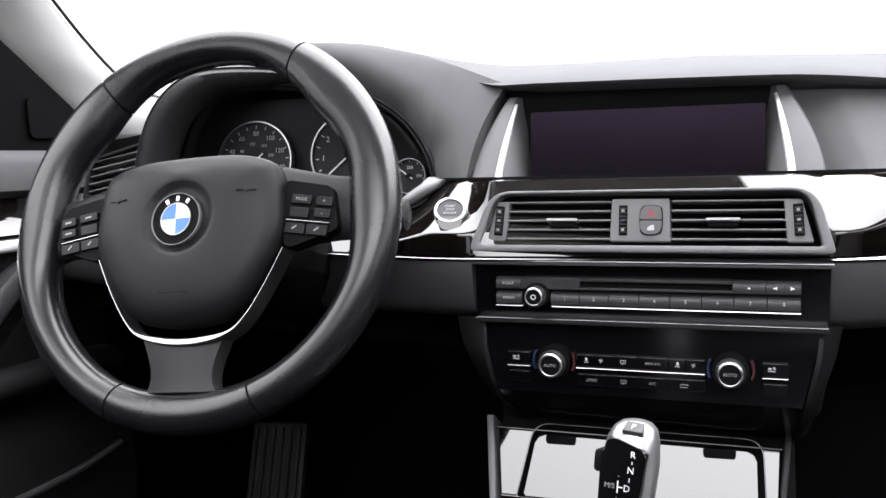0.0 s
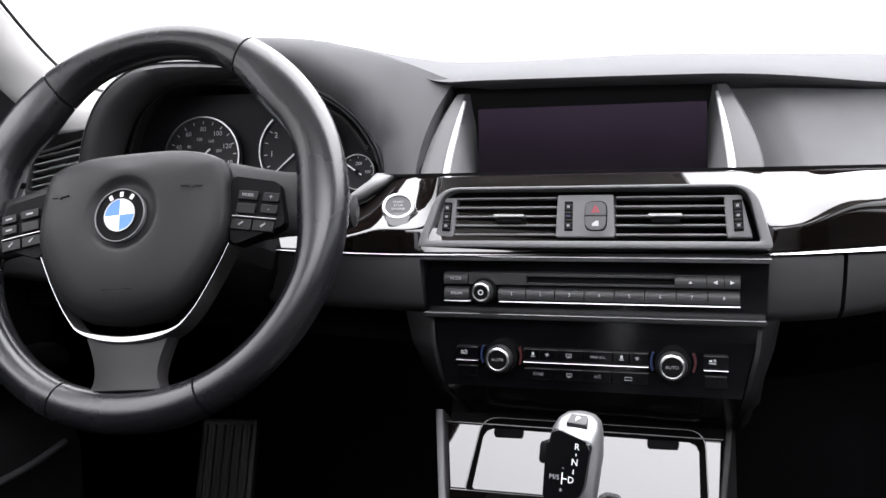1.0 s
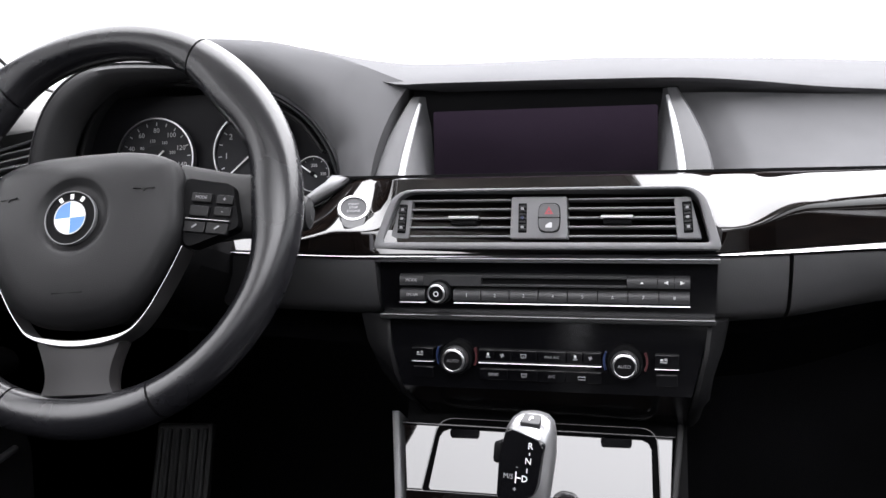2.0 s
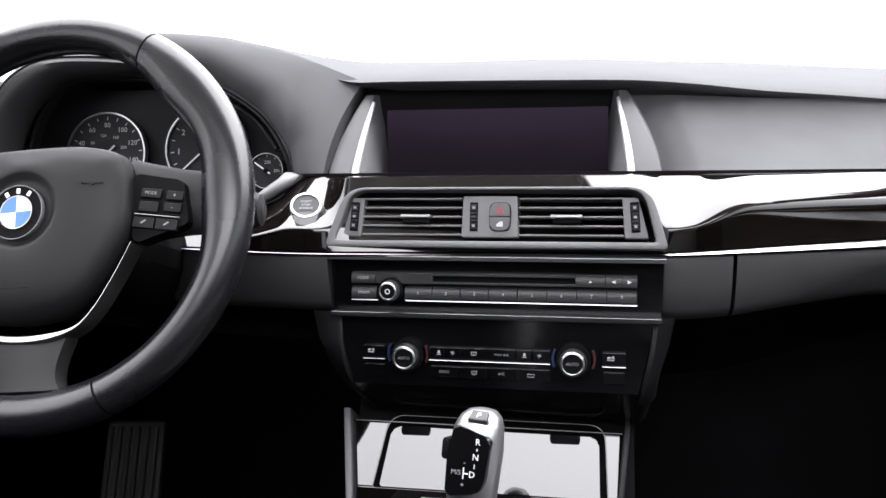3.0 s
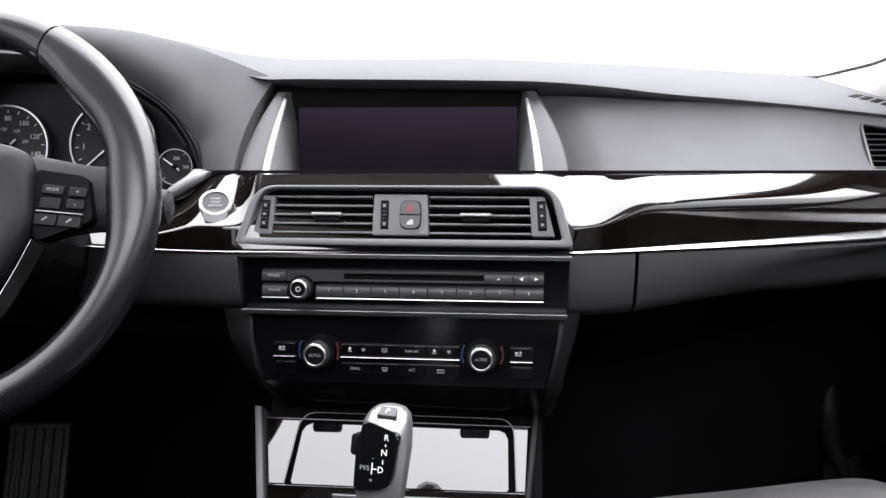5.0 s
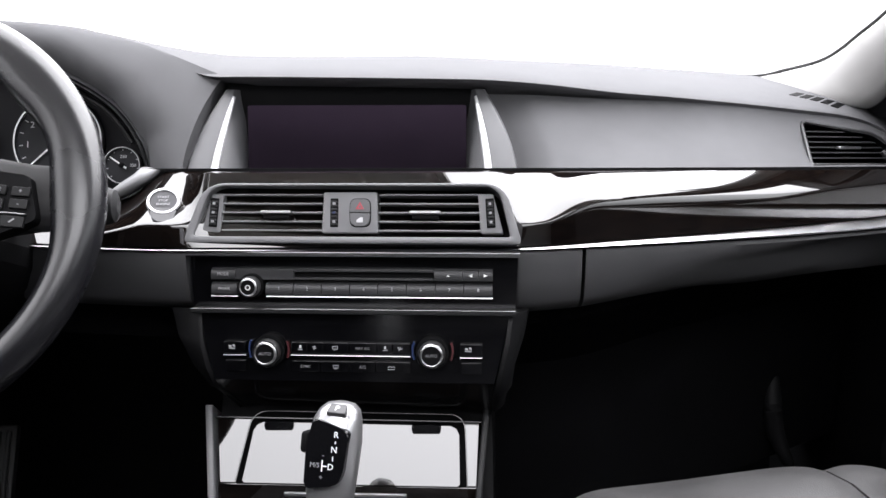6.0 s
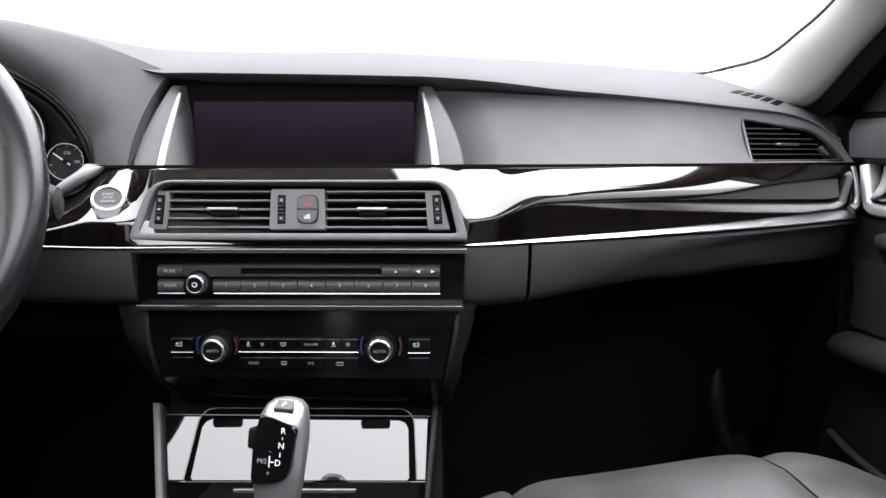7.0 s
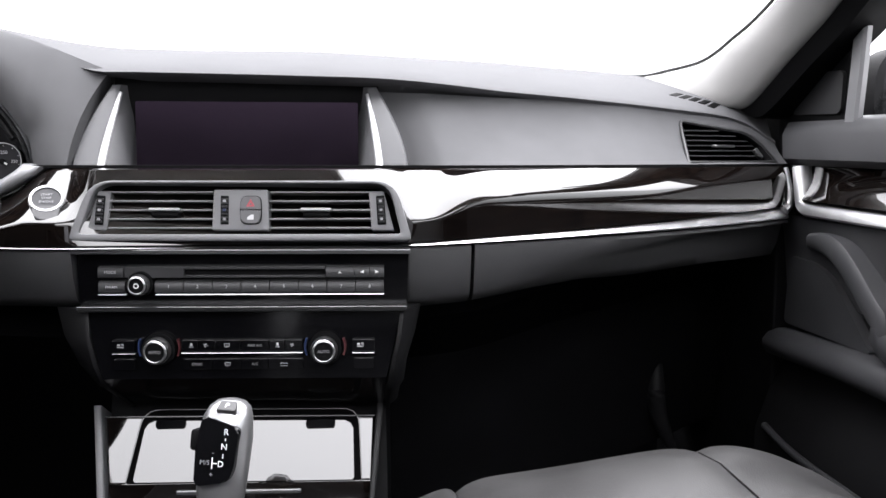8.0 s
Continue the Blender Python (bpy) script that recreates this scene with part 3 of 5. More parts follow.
def pad_height(x, y):
    yl, zl, zr = y_lip(x), z_lip(x), z_rear(x)
    ye = 1.47 - 0.14 * max(0, (abs(x) - 0.35) / 0.4) ** 2
    return zl + 0.004 + (zr - zl - 0.004) * max(0.0, (y - yl - 0.014) / (ye - yl - 0.014)) ** 0.85


for k in range(5):  # slanted slots, each following the curve of the pad
    rings = []
    for t in spread(-0.5, 0.5, 8):
        x, y = 0.616 + 0.0128 * k + 0.02 * t, 1.297 - 0.003 * k + 0.026 * t
        a, b = pad_height(x - 0.005, y), pad_height(x + 0.005, y)
        rings.append([(x - 0.005, y, a - 0.004), (x - 0.005, y, a + 0.0007), (x + 0.005, y, b + 0.0007), (x + 0.005, y, b - 0.004)])
    part("defroster_slot", loft(rings), DEEPBLACK, dash)


# ---- instrument binnacle ----
cluster = thing("instrument_cluster", pose(-0.375, 1.1, 0.96), "black instrument cluster with chrome-ringed round gauges", "instrument cluster")


def hood_shell():
    arc = spline([(x, 0, z) for x, z in ARCH + [(-0.198, 0.957), (-0.225, 0.945), (-0.27, 0.94)]], 5)
    mid = Vector((-0.38, 0, 1.0))
    rings = []
    for p in arc:
        o, e = (p - mid).normalized(), set_back(p.x)
        rings.append([(p.x, 1.020 + e, p.z), (p.x + o.x * 0.003, 1.0175 + e, p.z + o.z * 0.003), (p.x + o.x * 0.006, 1.021 + e, p.z + o.z * 0.006), (p.x + o.x * 0.006, 1.16, p.z + o.z * 0.006), (p.x - o.x * 0.02, 1.16, p.z - o.z * 0.02), (p.x - o.x * 0.010, 1.09, p.z - o.z * 0.010)])
    return loft(rings)


part("hood", hood_shell(), ARMSKIN, cluster, "black hood arching over the gauges", 50)


def hood_edge():
    """The soft rolled edge round the hood, broad at the door side and along the foot."""
    arc = spline([(x, 0, z) for x, z in ARCH + [(-0.200, 0.955), (-0.225, 0.945)]], 5)
    mid = Vector((-0.38, 0, 1.0))
    rings = []
    n = len(arc) - 1
    for i, p in enumerate(arc):
        w = table(i / n, [(0, -0.034), (0.25, -0.034), (0.4, -0.02), (0.5, -0.004), (0.76, -0.004), (0.8, 0.004), (0.86, 0.014), (0.94, 0.011), (1, 0.004)])
        o = (p - mid).normalized()
        f = lambda k, y: (p.x + o.x * w * k, y + set_back(p.x), p.z + o.z * w * k)
        rings.append([f(0, 1.03), f(0.0, 1.017), f(0.2, 1.0135), f(0.6, 1.0165), f(1.0, 1.034), f(1.0, 1.05)])
    return loft(rings)


part("hood_edge", hood_edge(), LOWER, cluster, "soft rolled edge of the hood", 50)
for y, k in ((1.062, 0.013), (1.088, 0.017)):  # shallow steps inside the hood
    mid = Vector((-0.38, 0, 1.0))
    step = [p - (p - mid).normalized() * k + Vector((0, y, 0)) for p in spline([(x, 0, z) for x, z in ARCH[1:-1]], 5)]
    part("hood_step", tube(step, 0.0032, 10), LOWER, cluster, "low step inside the hood")
rings = []
for z, xl, xr, y in ((0.9795, -0.186, -0.164, 1.012), (0.972, -0.193, -0.172, 1.008), (0.964, -0.205, -0.185, 1.006), (0.955, -0.217, -0.200, 1.006), (0.946, -0.232, -0.218, 1.008), (0.942, -0.240, -0.232, 1.010)):
    rings.append([(xl, y + 0.008, z + 0.003), (xl + 0.003, y + 0.001, z + 0.002), ((xl + xr) / 2, y - 0.001, z), (xr - 0.003, y + 0.001, z), (xr, y + 0.008, z), (xr, y + 0.03, z), (xl, y + 0.03, z + 0.003)])
part("hood_foot", loft(rings), FOOTGREY, cluster, "grey curved foot of the hood", 60)
part("gauge_panel", box(-0.575, -0.185, 1.115, 1.13, 0.90, 1.085, 0.002), DIAL, cluster)


def gauge(name, x, y, z, r, marks, needle, numbers, inner=()):
    m = pose(x, y, z, -8)
    part("dial", disc(r, -0.001, 0.012, 0, 48, m), DIAL, cluster)
    part("chrome_ring", annulus(r * 0.972, r * 1.008, -0.005, 0.004, m), CHROME, cluster, "polished chrome ring")
    for k in range(marks + 1):
        a = radians(225 - 270 * k / marks)
        mm = m @ pose(r * 0.86 * math.cos(a), -0.0016, r * 0.86 * math.sin(a), 0, -math.degrees(a), 0)
        part("tick", box(-r * 0.04, r * 0.04, -0.0004, 0.0006, -r * 0.010, r * 0.010, 0, 1, mm), LEGEND, cluster)
    if inner:
        part("scale_ring", annulus(r * inner[0], r * inner[1], -0.0014, 0.002, m), DIALGREY, cluster, "dark grey scale ring")
    for text, deg, rad, size in numbers:
        a = radians(deg)
        lettering("numeral", text, size, LEGEND, cluster, m @ pose(rad * math.cos(a), -0.0018, rad * math.sin(a)))
    a = radians(needle)
    nm = m @ pose(0, -0.004, 0, 0, -needle, 0)
    nw = max(r * 0.012, 0.0006)
    part("needle", prism([(-r * 0.3, -nw * 1.6), (r * 0.82, -nw), (r * 0.82, nw), (-r * 0.3, nw * 1.6)], -0.0006, 0.0006, 0, nm), WHITE, cluster, "white needle")
    part("hub", disc(r * 0.13, -0.004, 0.003, 0.0008, 20, m @ pose(0, -0.003, 0)), MATT, cluster)


speeds = [(str(20 * k), 225 - 270 * k / 8, 0.036, 0.0085) for k in range(1, 9)]
speeds += [(str(40 * k), 225 - 270 * k / 6.6, 0.0235, 0.0055) for k in range(1, 7)]
gauge("speedometer", -0.441, 1.105, 1.006, 0.0515, 16, 222, speeds, (0.36, 0.955))
gauge("rev_counter", -0.311, 1.105, 1.012, 0.0515, 14, 222, [(str(k), 225 - 270 * k / 7, 0.036, 0.010) for k in range(1, 8)])
gauge("oil_gauge", -0.226, 1.075, 0.984, 0.0205, 8, 145, [("250", 85, 0.010, 0.0052), ("350", 0, 0.012, 0.0048)])

# ---- screen ----
screen = thing("display_screen", pose(0.04, 1.06, 0.978), "wide black switched-off display between silver-edged cheeks", "screen")
part("glass", prism(rounded([(-0.0785, 0.976), (0.163, 0.976), (0.163, 1.050), (-0.0785, 1.050)], 0.002), 0, 0.01, 0.0006, pose(0, 1.056, 0) @ Matrix.Translation((0, 0, 0.976)) @ pose(0, 0, 0, -0.8) @ Matrix.Translation((0, 0, -0.976))), SCREEN, screen, "black glass with a faint violet sheen")
part("bezel", box(-0.106, 0.186, 1.082, 1.12, 0.965, 1.0785, 0.001), MATT, screen)


def cheek(side):
    """A tapering upright beside the screen, with a silver edge."""
    c = 0.0385
    rings = []
    for k in range(13):
        s = k / 12
        z = 0.9765 + 0.092 * s
        outer = c + side * (0.1795 - 0.034 * s ** 1.6)
        strip = c + side * (0.1475 - 0.0125 * s ** 1.4)
        inner = c + side * 0.121
        y = 1.027 + 0.045 * s
        rings.append([(outer, y + 0.004, z), (outer - side * 0.002, y + 0.001, z), (strip + side * 0.003, y, z), (strip, y + 0.001, z), (inner + side * 0.004, y + 0.034 - 0.012 * s, z), (inner, y + 0.05, z), (outer, y + 0.05, z)])
    part("cheek", loft(rings), CHEEK, screen, "", 40)
    path = []
    for k in range(13):
        s = k / 12
        path.append((c + side * (0.1475 - 0.0125 * s ** 1.4), 1.0255 + 0.045 * s, 0.977 + 0.083 * s))
    part("silver_edge", tube(path, [0.0044 * (1 - 0.55 * (k / 12) ** 2) for k in range(13)], 8), SILVER, screen, "bright silver edge")


cheek(-1)
cheek(1)

# ---- centre stack ----
ST = pose(0.047, 0.94, 0, 0, 0, -3.5)


def stack_body():
    rings = []
    for z, h, v in ((0.9, 0.1655, 0.010), (0.845, 0.1635, 0.010), (0.836, 0.158, 0.012), (0.80, 0.150, 0.007), (0.767, 0.1425, 0.006), (0.755, 0.141, 0.022), (0.716, 0.138, 0.092)):
        rings.append([(-h, v, z), (h, v, z), (h + 0.02, 0.16, max(z, 0.80)), (-h - 0.02, 0.16, max(z, 0.80))])
    bm = loft(rings)
    bm.transform(ST)
    return bm


stack = thing("centre_stack", ST @ pose(0, 0.1, 0.76), "glossy black centre stack with grey side cheeks", "centre stack")
part("face", stack_body(), GLOSS, stack, "piano black face", 30)
for s in (-1, 1):
    rings = []
    for z, a, b, v in ((0.838, 0.157, 0.192 if s < 0 else 0.174, 0.012), (0.81, 0.1535, 0.183 if s < 0 else 0.168, 0.004), (0.78, 0.147, 0.169 if s < 0 else 0.159, 0.005), (0.755, 0.1415, 0.156, 0.018), (0.74, 0.140, 0.151, 0.045), (0.715, 0.139, 0.148, 0.09)):
        rings.append([(s * a, v, z), (s * (a + 0.004), v - 0.001, z), (s * b, v + 0.012, z), (s * (b + 0.004), v + 0.03, z), (s * a, v + 0.09, z)])
    bm = loft(rings)
    bm.transform(ST)
    part("side_cheek", bm, PADSKIN, stack, "", 40)
# satin mouldings above and below the radio
part("moulding", box(-0.167, 0.167, -0.004, 0.02, 0.8945, 0.8985, 0.0012, 2, ST), DASHLOW, stack)
part("moulding", box(-0.164, 0.164, -0.001, 0.02, 0.8365, 0.8415, 0.0015, 2, ST), LOWER, stack)
part("bright_line", box(-0.163, 0.163, -0.0022, 0.02, 0.8411, 0.8418, 0.0002, 1, ST), ALU, stack)
part("bright_line", box(-0.167, 0.167, -0.0052, 0.01, 0.8982, 0.899, 0.0002, 1, ST), ALU, stack)

vents = thing("centre_air_vents", ST @ pose(0, 0.03, 0.91), "grey-framed double air vent with silver tabs", "air vent")
LEAN_V = Matrix.Translation((0, 0, 0.91)) @ pose(0, 0, 0, -9) @ Matrix.Translation((0, 0, -0.91))
VM = ST @ LEAN_V
outer = rounded([(-0.169, 0.9075), (0.169, 0.9075), (0.152, 0.967), (-0.148, 0.967)], [0.006, 0.006, 0.022, 0.022], 6)
mid = rounded([(-0.158, 0.9140), (0.158, 0.9140), (0.1455, 0.9640), (-0.1415, 0.9640)], [0.004, 0.004, 0.016, 0.016], 6)
part("frame", ring_prism(outer, mid, -0.004, 0.07, VM, 0.0015), SATIN, vents, "satin grey frame", 40)
part("recess", prism(outer, 0.045, 0.075, 0, VM), MATT, vents)
inner = rounded([(-0.1525, 0.9175), (0.1525, 0.9175), (0.1405, 0.9605), (-0.1365, 0.9605)], [0.003, 0.003, 0.013, 0.013], 6)


def block(x0, x1, tops, y):
    return prism(rounded([(x0[0], 0.9178), (x1[0], 0.9178), (x1[1], tops), (x0[1], tops)], 0.002, 3), y, 0.03, 0.0012, VM)


part("side_block", block((-0.1515, -0.141), (-0.132, -0.1285), 0.957, 0.001), SATIN, vents)
part("side_block", block((0.1285, 0.1255), (0.151, 0.1405), 0.957, 0.001), SATIN, vents)
part("middle_block", block((-0.029, -0.0275), (0.0275, 0.026), 0.9585, 0.0), SATIN, vents)
for x0, x1 in ((-0.131, -0.029), (0.0275, 0.128)):
    for k in range(5):
        z = 0.9205 + 0.0089 * k
        part("slat", prism([(x0, z - 0.0009), (x1, z - 0.0009), (x1, z + 0.0009), (x0, z + 0.0009)], 0.002, 0.028, 0.0004, VM, 1), SATIN, vents)
    c = (x0 + x1) / 2 + (0.005 if x0 < 0 else -0.004)
    part("tab", box(c - 0.0155, c + 0.0155, -0.004, 0.01, 0.9362, 0.9402, 0.0015, 2, VM), CHROME, vents, "silver vane tab")
    part("tab_grip", box(c - 0.013, c + 0.013, -0.002, 0.02, 0.9315, 0.9362, 0.001, 1, VM), MATT, vents)
for c, tilt in ((-0.1385, 4), (-0.0165, 0), (0.138, -4)):
    wm = VM @ pose(c, 0, 0.938, 0, tilt, 0)
    part("wheel_slot", box(-0.0042, 0.0042, -0.0004, 0.01, -0.0145, 0.0145, 0.0006, 1, wm), MATT, vents)
    for k in range(7):
        part("thumbwheel_rib", box(-0.0033, 0.0033, -0.0022, 0.004, -0.0125 + 0.0036 * k, -0.0125 + 0.0036 * k + 0.0026, 0.0006, 1, wm), LOWER, vents)
    for dz in (0.009, 0.0, -0.009):
        part("mark", box(-0.0013, 0.0013, -0.0027, 0.0, dz - 0.0012, dz + 0.0012, 0, 1, wm), BLUE if c == -0.0165 and dz == 0 else GREYPRINT, vents)
capsule = rounded([(-0.0003, 0.9238), (0.0193, 0.9238), (0.0206, 0.938), (0.0193, 0.9522), (-0.0003, 0.9522), (-0.0016, 0.938)], [0.006, 0.006, 0.02, 0.006, 0.006, 0.02], 5)
part("button_recess", prism(capsule, -0.0008, 0.01, 0.0004, VM), DEEPBLACK, vents)
for z0, z1, nm in ((0.9385, 0.9513, "hazard_button"), (0.9247, 0.9375, "lock_button")):
    w0, w1 = (0.0102, 0.0090) if nm == "hazard_button" else (0.0090, 0.0102)
    r = [0.0008, 0.0008, 0.005, 0.005] if nm == "hazard_button" else [0.005, 0.005, 0.0008, 0.0008]
    b = part(nm, prism(rounded([(0.0095 - w0, z0), (0.0095 + w0, z0), (0.0095 + w1, z1), (0.0095 - w1, z1)], r, 4), -0.0035, 0.01, 0.001, VM), CHEEK, vents)
    if nm == "hazard_button":
        tri = [(0.0052, 0.9412), (0.0138, 0.9412), (0.0095, 0.9486)]
        part("warning_triangle", ring_prism(tri, [(0.0080, 0.9427), (0.0110, 0.9427), (0.0095, 0.9452)], -0.0039, -0.003, VM), RED, b, "red triangle outline")
    else:
        part("door_mark", prism([(0.0064, 0.9282), (0.0126, 0.9282), (0.0126, 0.9332), (0.0102, 0.9332), (0.0064, 0.9306)], -0.0039, -0.003, 0, VM), LEGEND, b, "white door-shaped mark")

# ---- radio ----
radio = thing("radio_unit", ST @ pose(0, 0.0, 0.85), "black radio with disc slot and numbered preset buttons", "radio")


def bright_line(parent, x0, x1, y, z0, z1):
    """A thin bright bar whose face leans back."""
    h = z1 - z0
    bm = loft([[(x, y + 0.001, z0 - 0.0002), (x, y, z0), (x, y + h * 0.36, z1), (x, y + 0.006, z1), (x, y + 0.006, z0 - 0.0002)] for x in (x0, x1)])
    bm.transform(ST)
    return part("bright_line", bm, CHROME, parent)


def key(parent, x0, x1, z0, z1, y=0.002, mat=BUTTON, name="button", m=ST):
    if mat == BUTTON and name == "button":  # rounded-over radio key
        h, r = z1 - z0, 0.0004
        bm = loft([[(x, y + 0.012, z1), (x, y + 0.0035, z1), (x, y + 0.0012, z1 - 0.18 * h), (x, y + r, z1 - 0.45 * h), (x, y, z0 + 0.1 * h), (x, y + 0.0006, z0), (x, y + 0.012, z0)] for x in (x0, x1)])
        bm.transform(m)
        return part(name, bm, mat, parent, "", 40)
    return part(name, box(x0, x1, y, y + 0.012, z0, z1, 0.0005, 2, m), mat, parent)


R0, R1 = -0.1425, 0.1405
b = key(radio, R0, -0.1175, 0.8705, 0.8815)
lettering("legend", "MODE", 0.0042, LEGEND, b, ST @ pose(-0.130, 0.0017, 0.876))
key(radio, -0.1168, -0.058, 0.8705, 0.8815, name="slot_surround")
key(radio, -0.058, 0.082, 0.8788, 0.8815, name="slot_surround")
key(radio, -0.058, 0.082, 0.8705, 0.8728, name="slot_surround")
part("disc_slot", box(-0.06, 0.084, 0.007, 0.02, 0.8722, 0.8795, 0.0005, 1, ST), MATT, radio)
for a, bb, s in ((0.0825, 0.1105, "eject"), (0.111, 0.1262, "left"), (0.1266, R1, "right")):
    k = key(radio, a, bb, 0.8705, 0.8815)
    c = (a + bb) / 2
    tri = {"eject": [(c - 0.0017, 0.8748), (c + 0.0017, 0.8748), (c, 0.8770)], "left": [(c - 0.002, 0.876), (c + 0.002, 0.8742), (c + 0.002, 0.8778)], "right": [(c + 0.002, 0.876), (c - 0.002, 0.8742), (c - 0.002, 0.8778)]}[s]
    part("symbol", prism(tri, 0.0016, 0.004, 0, ST), WHITE, k)
b = key(radio, R0, -0.1165, 0.8555, 0.8668)
lettering("legend", "FM/AM", 0.004, LEGEND, b, ST @ pose(-0.1295, 0.0017, 0.8612))
wkey = (R1 + 0.0875) / 8
for k in range(8):
    a = -0.0875 + wkey * k
    b = key(radio, a + 0.0004, a + wkey - 0.0004, 0.8555, 0.8668)
    lettering("numeral", str(k + 1), 0.0048, LEGEND, b, ST @ pose(a + wkey / 2, 0.0017, 0.8615))
bright_line(radio, R0, -0.115, 0.0008, 0.8534, 0.8542)
bright_line(radio, -0.086, R1, 0.0008, 0.8534, 0.8542)


def knob(parent, x, z, r, base, out, m=ST):
    """A turning knob: dark collar, bright ring, dark cap."""
    k = part("knob", disc(r * 0.97, -out, 0.012, r * 0.10, 40, m, x, z), MATT, parent, "black knob with a bright ring")
    part("collar", disc(base, -0.001, 0.011, 0.001, 40, m, x, z), MATT, k)
    rings = []
    for rr, y in ((0.72, -out + 0.003), (0.72, -out - 0.0006), (0.77, -out - 0.0010), (0.9, -out - 0.0002), (0.99, -out + 0.002), (1.02, -out + 0.005), (1.0, -out + 0.0115), (0.7, -out + 0.0115)):
        rings.append([(x + r * rr * math.cos(2 * math.pi * i / 48), y, z + r * rr * math.sin(2 * math.pi * i / 48)) for i in range(48)])
    bm = loft(rings + rings[:1], True, False)
    bmesh.ops.remove_doubles(bm, verts=bm.verts, dist=1e-6)
    bm.transform(m)
    part("bright_ring", bm, CHROME, k, "", 50)
    part("cap", disc(r * 0.715, -out - 0.0003, -out + 0.003, 0.0006, 32, m, x, z), MATT, k)
    return k


k = knob(radio, -0.1005, 0.8645, 0.0102, 0.0125, 0.013)
part("power_mark", annulus(0.0018, 0.0026, -0.0138, -0.0128, ST, 20, 0, 360, -0.1005, 0.8645), WHITE, k)

# ---- climate panel ----
climate = thing("climate_panel", ST @ pose(0, 0, 0.77), "black climate control panel with two round temperature knobs", "climate control")
CY = 0.001


def blower_mark(key_part, c, z, y):
    """Two crossed blades."""
    for tilt in (25, 115):
        part("blower_mark", prism([(-0.0021, -0.0003), (0.0, -0.0006), (0.0021, 0.0001), (0.0021, 0.0009), (0.0, 0.0006), (-0.0021, 0.0009)], -0.0004, 0.001, 0, ST @ pose(c, y, z, 0, tilt, 0)), GREYPRINT, key_part)


def airflow_mark(key_part, c, z, y):
    """A small seat over a short bar."""
    part("airflow_mark", prism([(c - 0.0012, z - 0.0004), (c + 0.0012, z - 0.0004), (c + 0.0009, z + 0.0024), (c - 0.0009, z + 0.0024)], y - 0.0004, y + 0.001, 0, ST), LEGEND, key_part)
    part("airflow_mark", box(c - 0.0022, c + 0.0022, y - 0.0004, y + 0.001, z - 0.0022, z - 0.0012, 0, 1, ST), GREYPRINT, key_part)


def screen_mark(key_part, c, z, y):
    """A windscreen outline with a rising wave."""
    part("screen_mark", ring_prism([(c - 0.0024, z - 0.0017), (c + 0.0024, z - 0.0017), (c + 0.0030, z + 0.0019), (c - 0.0030, z + 0.0019)], [(c - 0.0018, z - 0.0011), (c + 0.0018, z - 0.0011), (c + 0.0023, z + 0.0013), (c - 0.0023, z + 0.0013)], y - 0.0004, y + 0.002, ST), GREYPRINT, key_part)
    part("screen_mark", prism([(c - 0.0010, z - 0.0026), (c - 0.0004, z - 0.0026), (c + 0.0006, z + 0.0004), (c, z + 0.0004)], y - 0.0005, y + 0.002, 0, ST), GREYPRINT, key_part)


for x0, x1, c in ((-0.131, -0.1085, -0.1225), (0.1085, 0.1305, 0.1165)):
    b = key(climate, x0, x1, 0.7955, 0.8075, CY, GLOSS)
    part("seat_mark", prism([(c - 0.0036, 0.8002), (c + 0.0028, 0.7997), (c + 0.0036, 0.8012), (c - 0.003, 0.8016)], CY - 0.0004, CY + 0.001, 0, ST), GREYPRINT, b)
    part("seat_mark", prism([(c + 0.0012, 0.8022), (c + 0.0036, 0.8020), (c + 0.0030, 0.8046), (c + 0.0004, 0.8043)], CY - 0.0004, CY + 0.001, 0, ST), GREYPRINT, b)
    part("seat_mark", prism([(c - 0.0032, 0.8023), (c - 0.0002, 0.8023), (c - 0.0006, 0.8038), (c - 0.0030, 0.8037)], CY - 0.0004, CY + 0.001, 0, ST), LEGEND, b)
    bright_line(climate, x0, x1, CY - 0.001, 0.7937, 0.7943)
    key(climate, x0 + 0.001, x1 - 0.001, 0.777, 0.788, CY + 0.002, GLOSS)
edges = [-0.0620, -0.0455, -0.0285, -0.0035, 0.0250, 0.0408, 0.0585]
for k, c in enumerate((-0.0522, -0.0383, -0.0169, 0.0110, 0.0335, 0.0479)):
    b = key(climate, edges[k] + 0.0003, edges[k + 1] - 0.0003, 0.7965, 0.8075, CY, GLOSS)
    if k == 3:
        lettering("legend", "MAX A/C", 0.0035, GREYPRINT, b, ST @ pose(c, CY - 0.0004, 0.802))
    elif k == 2:
        screen_mark(b, c, 0.8022, CY)
    elif k in (1, 5):
        blower_mark(b, c, 0.8022, CY)
    else:
        airflow_mark(b, c, 0.8022, CY)
bright_line(climate, -0.0620, 0.0585, CY - 0.001, 0.7942, 0.7949)
edges = [-0.0620, -0.0330, -0.0035, 0.0235, 0.0585]
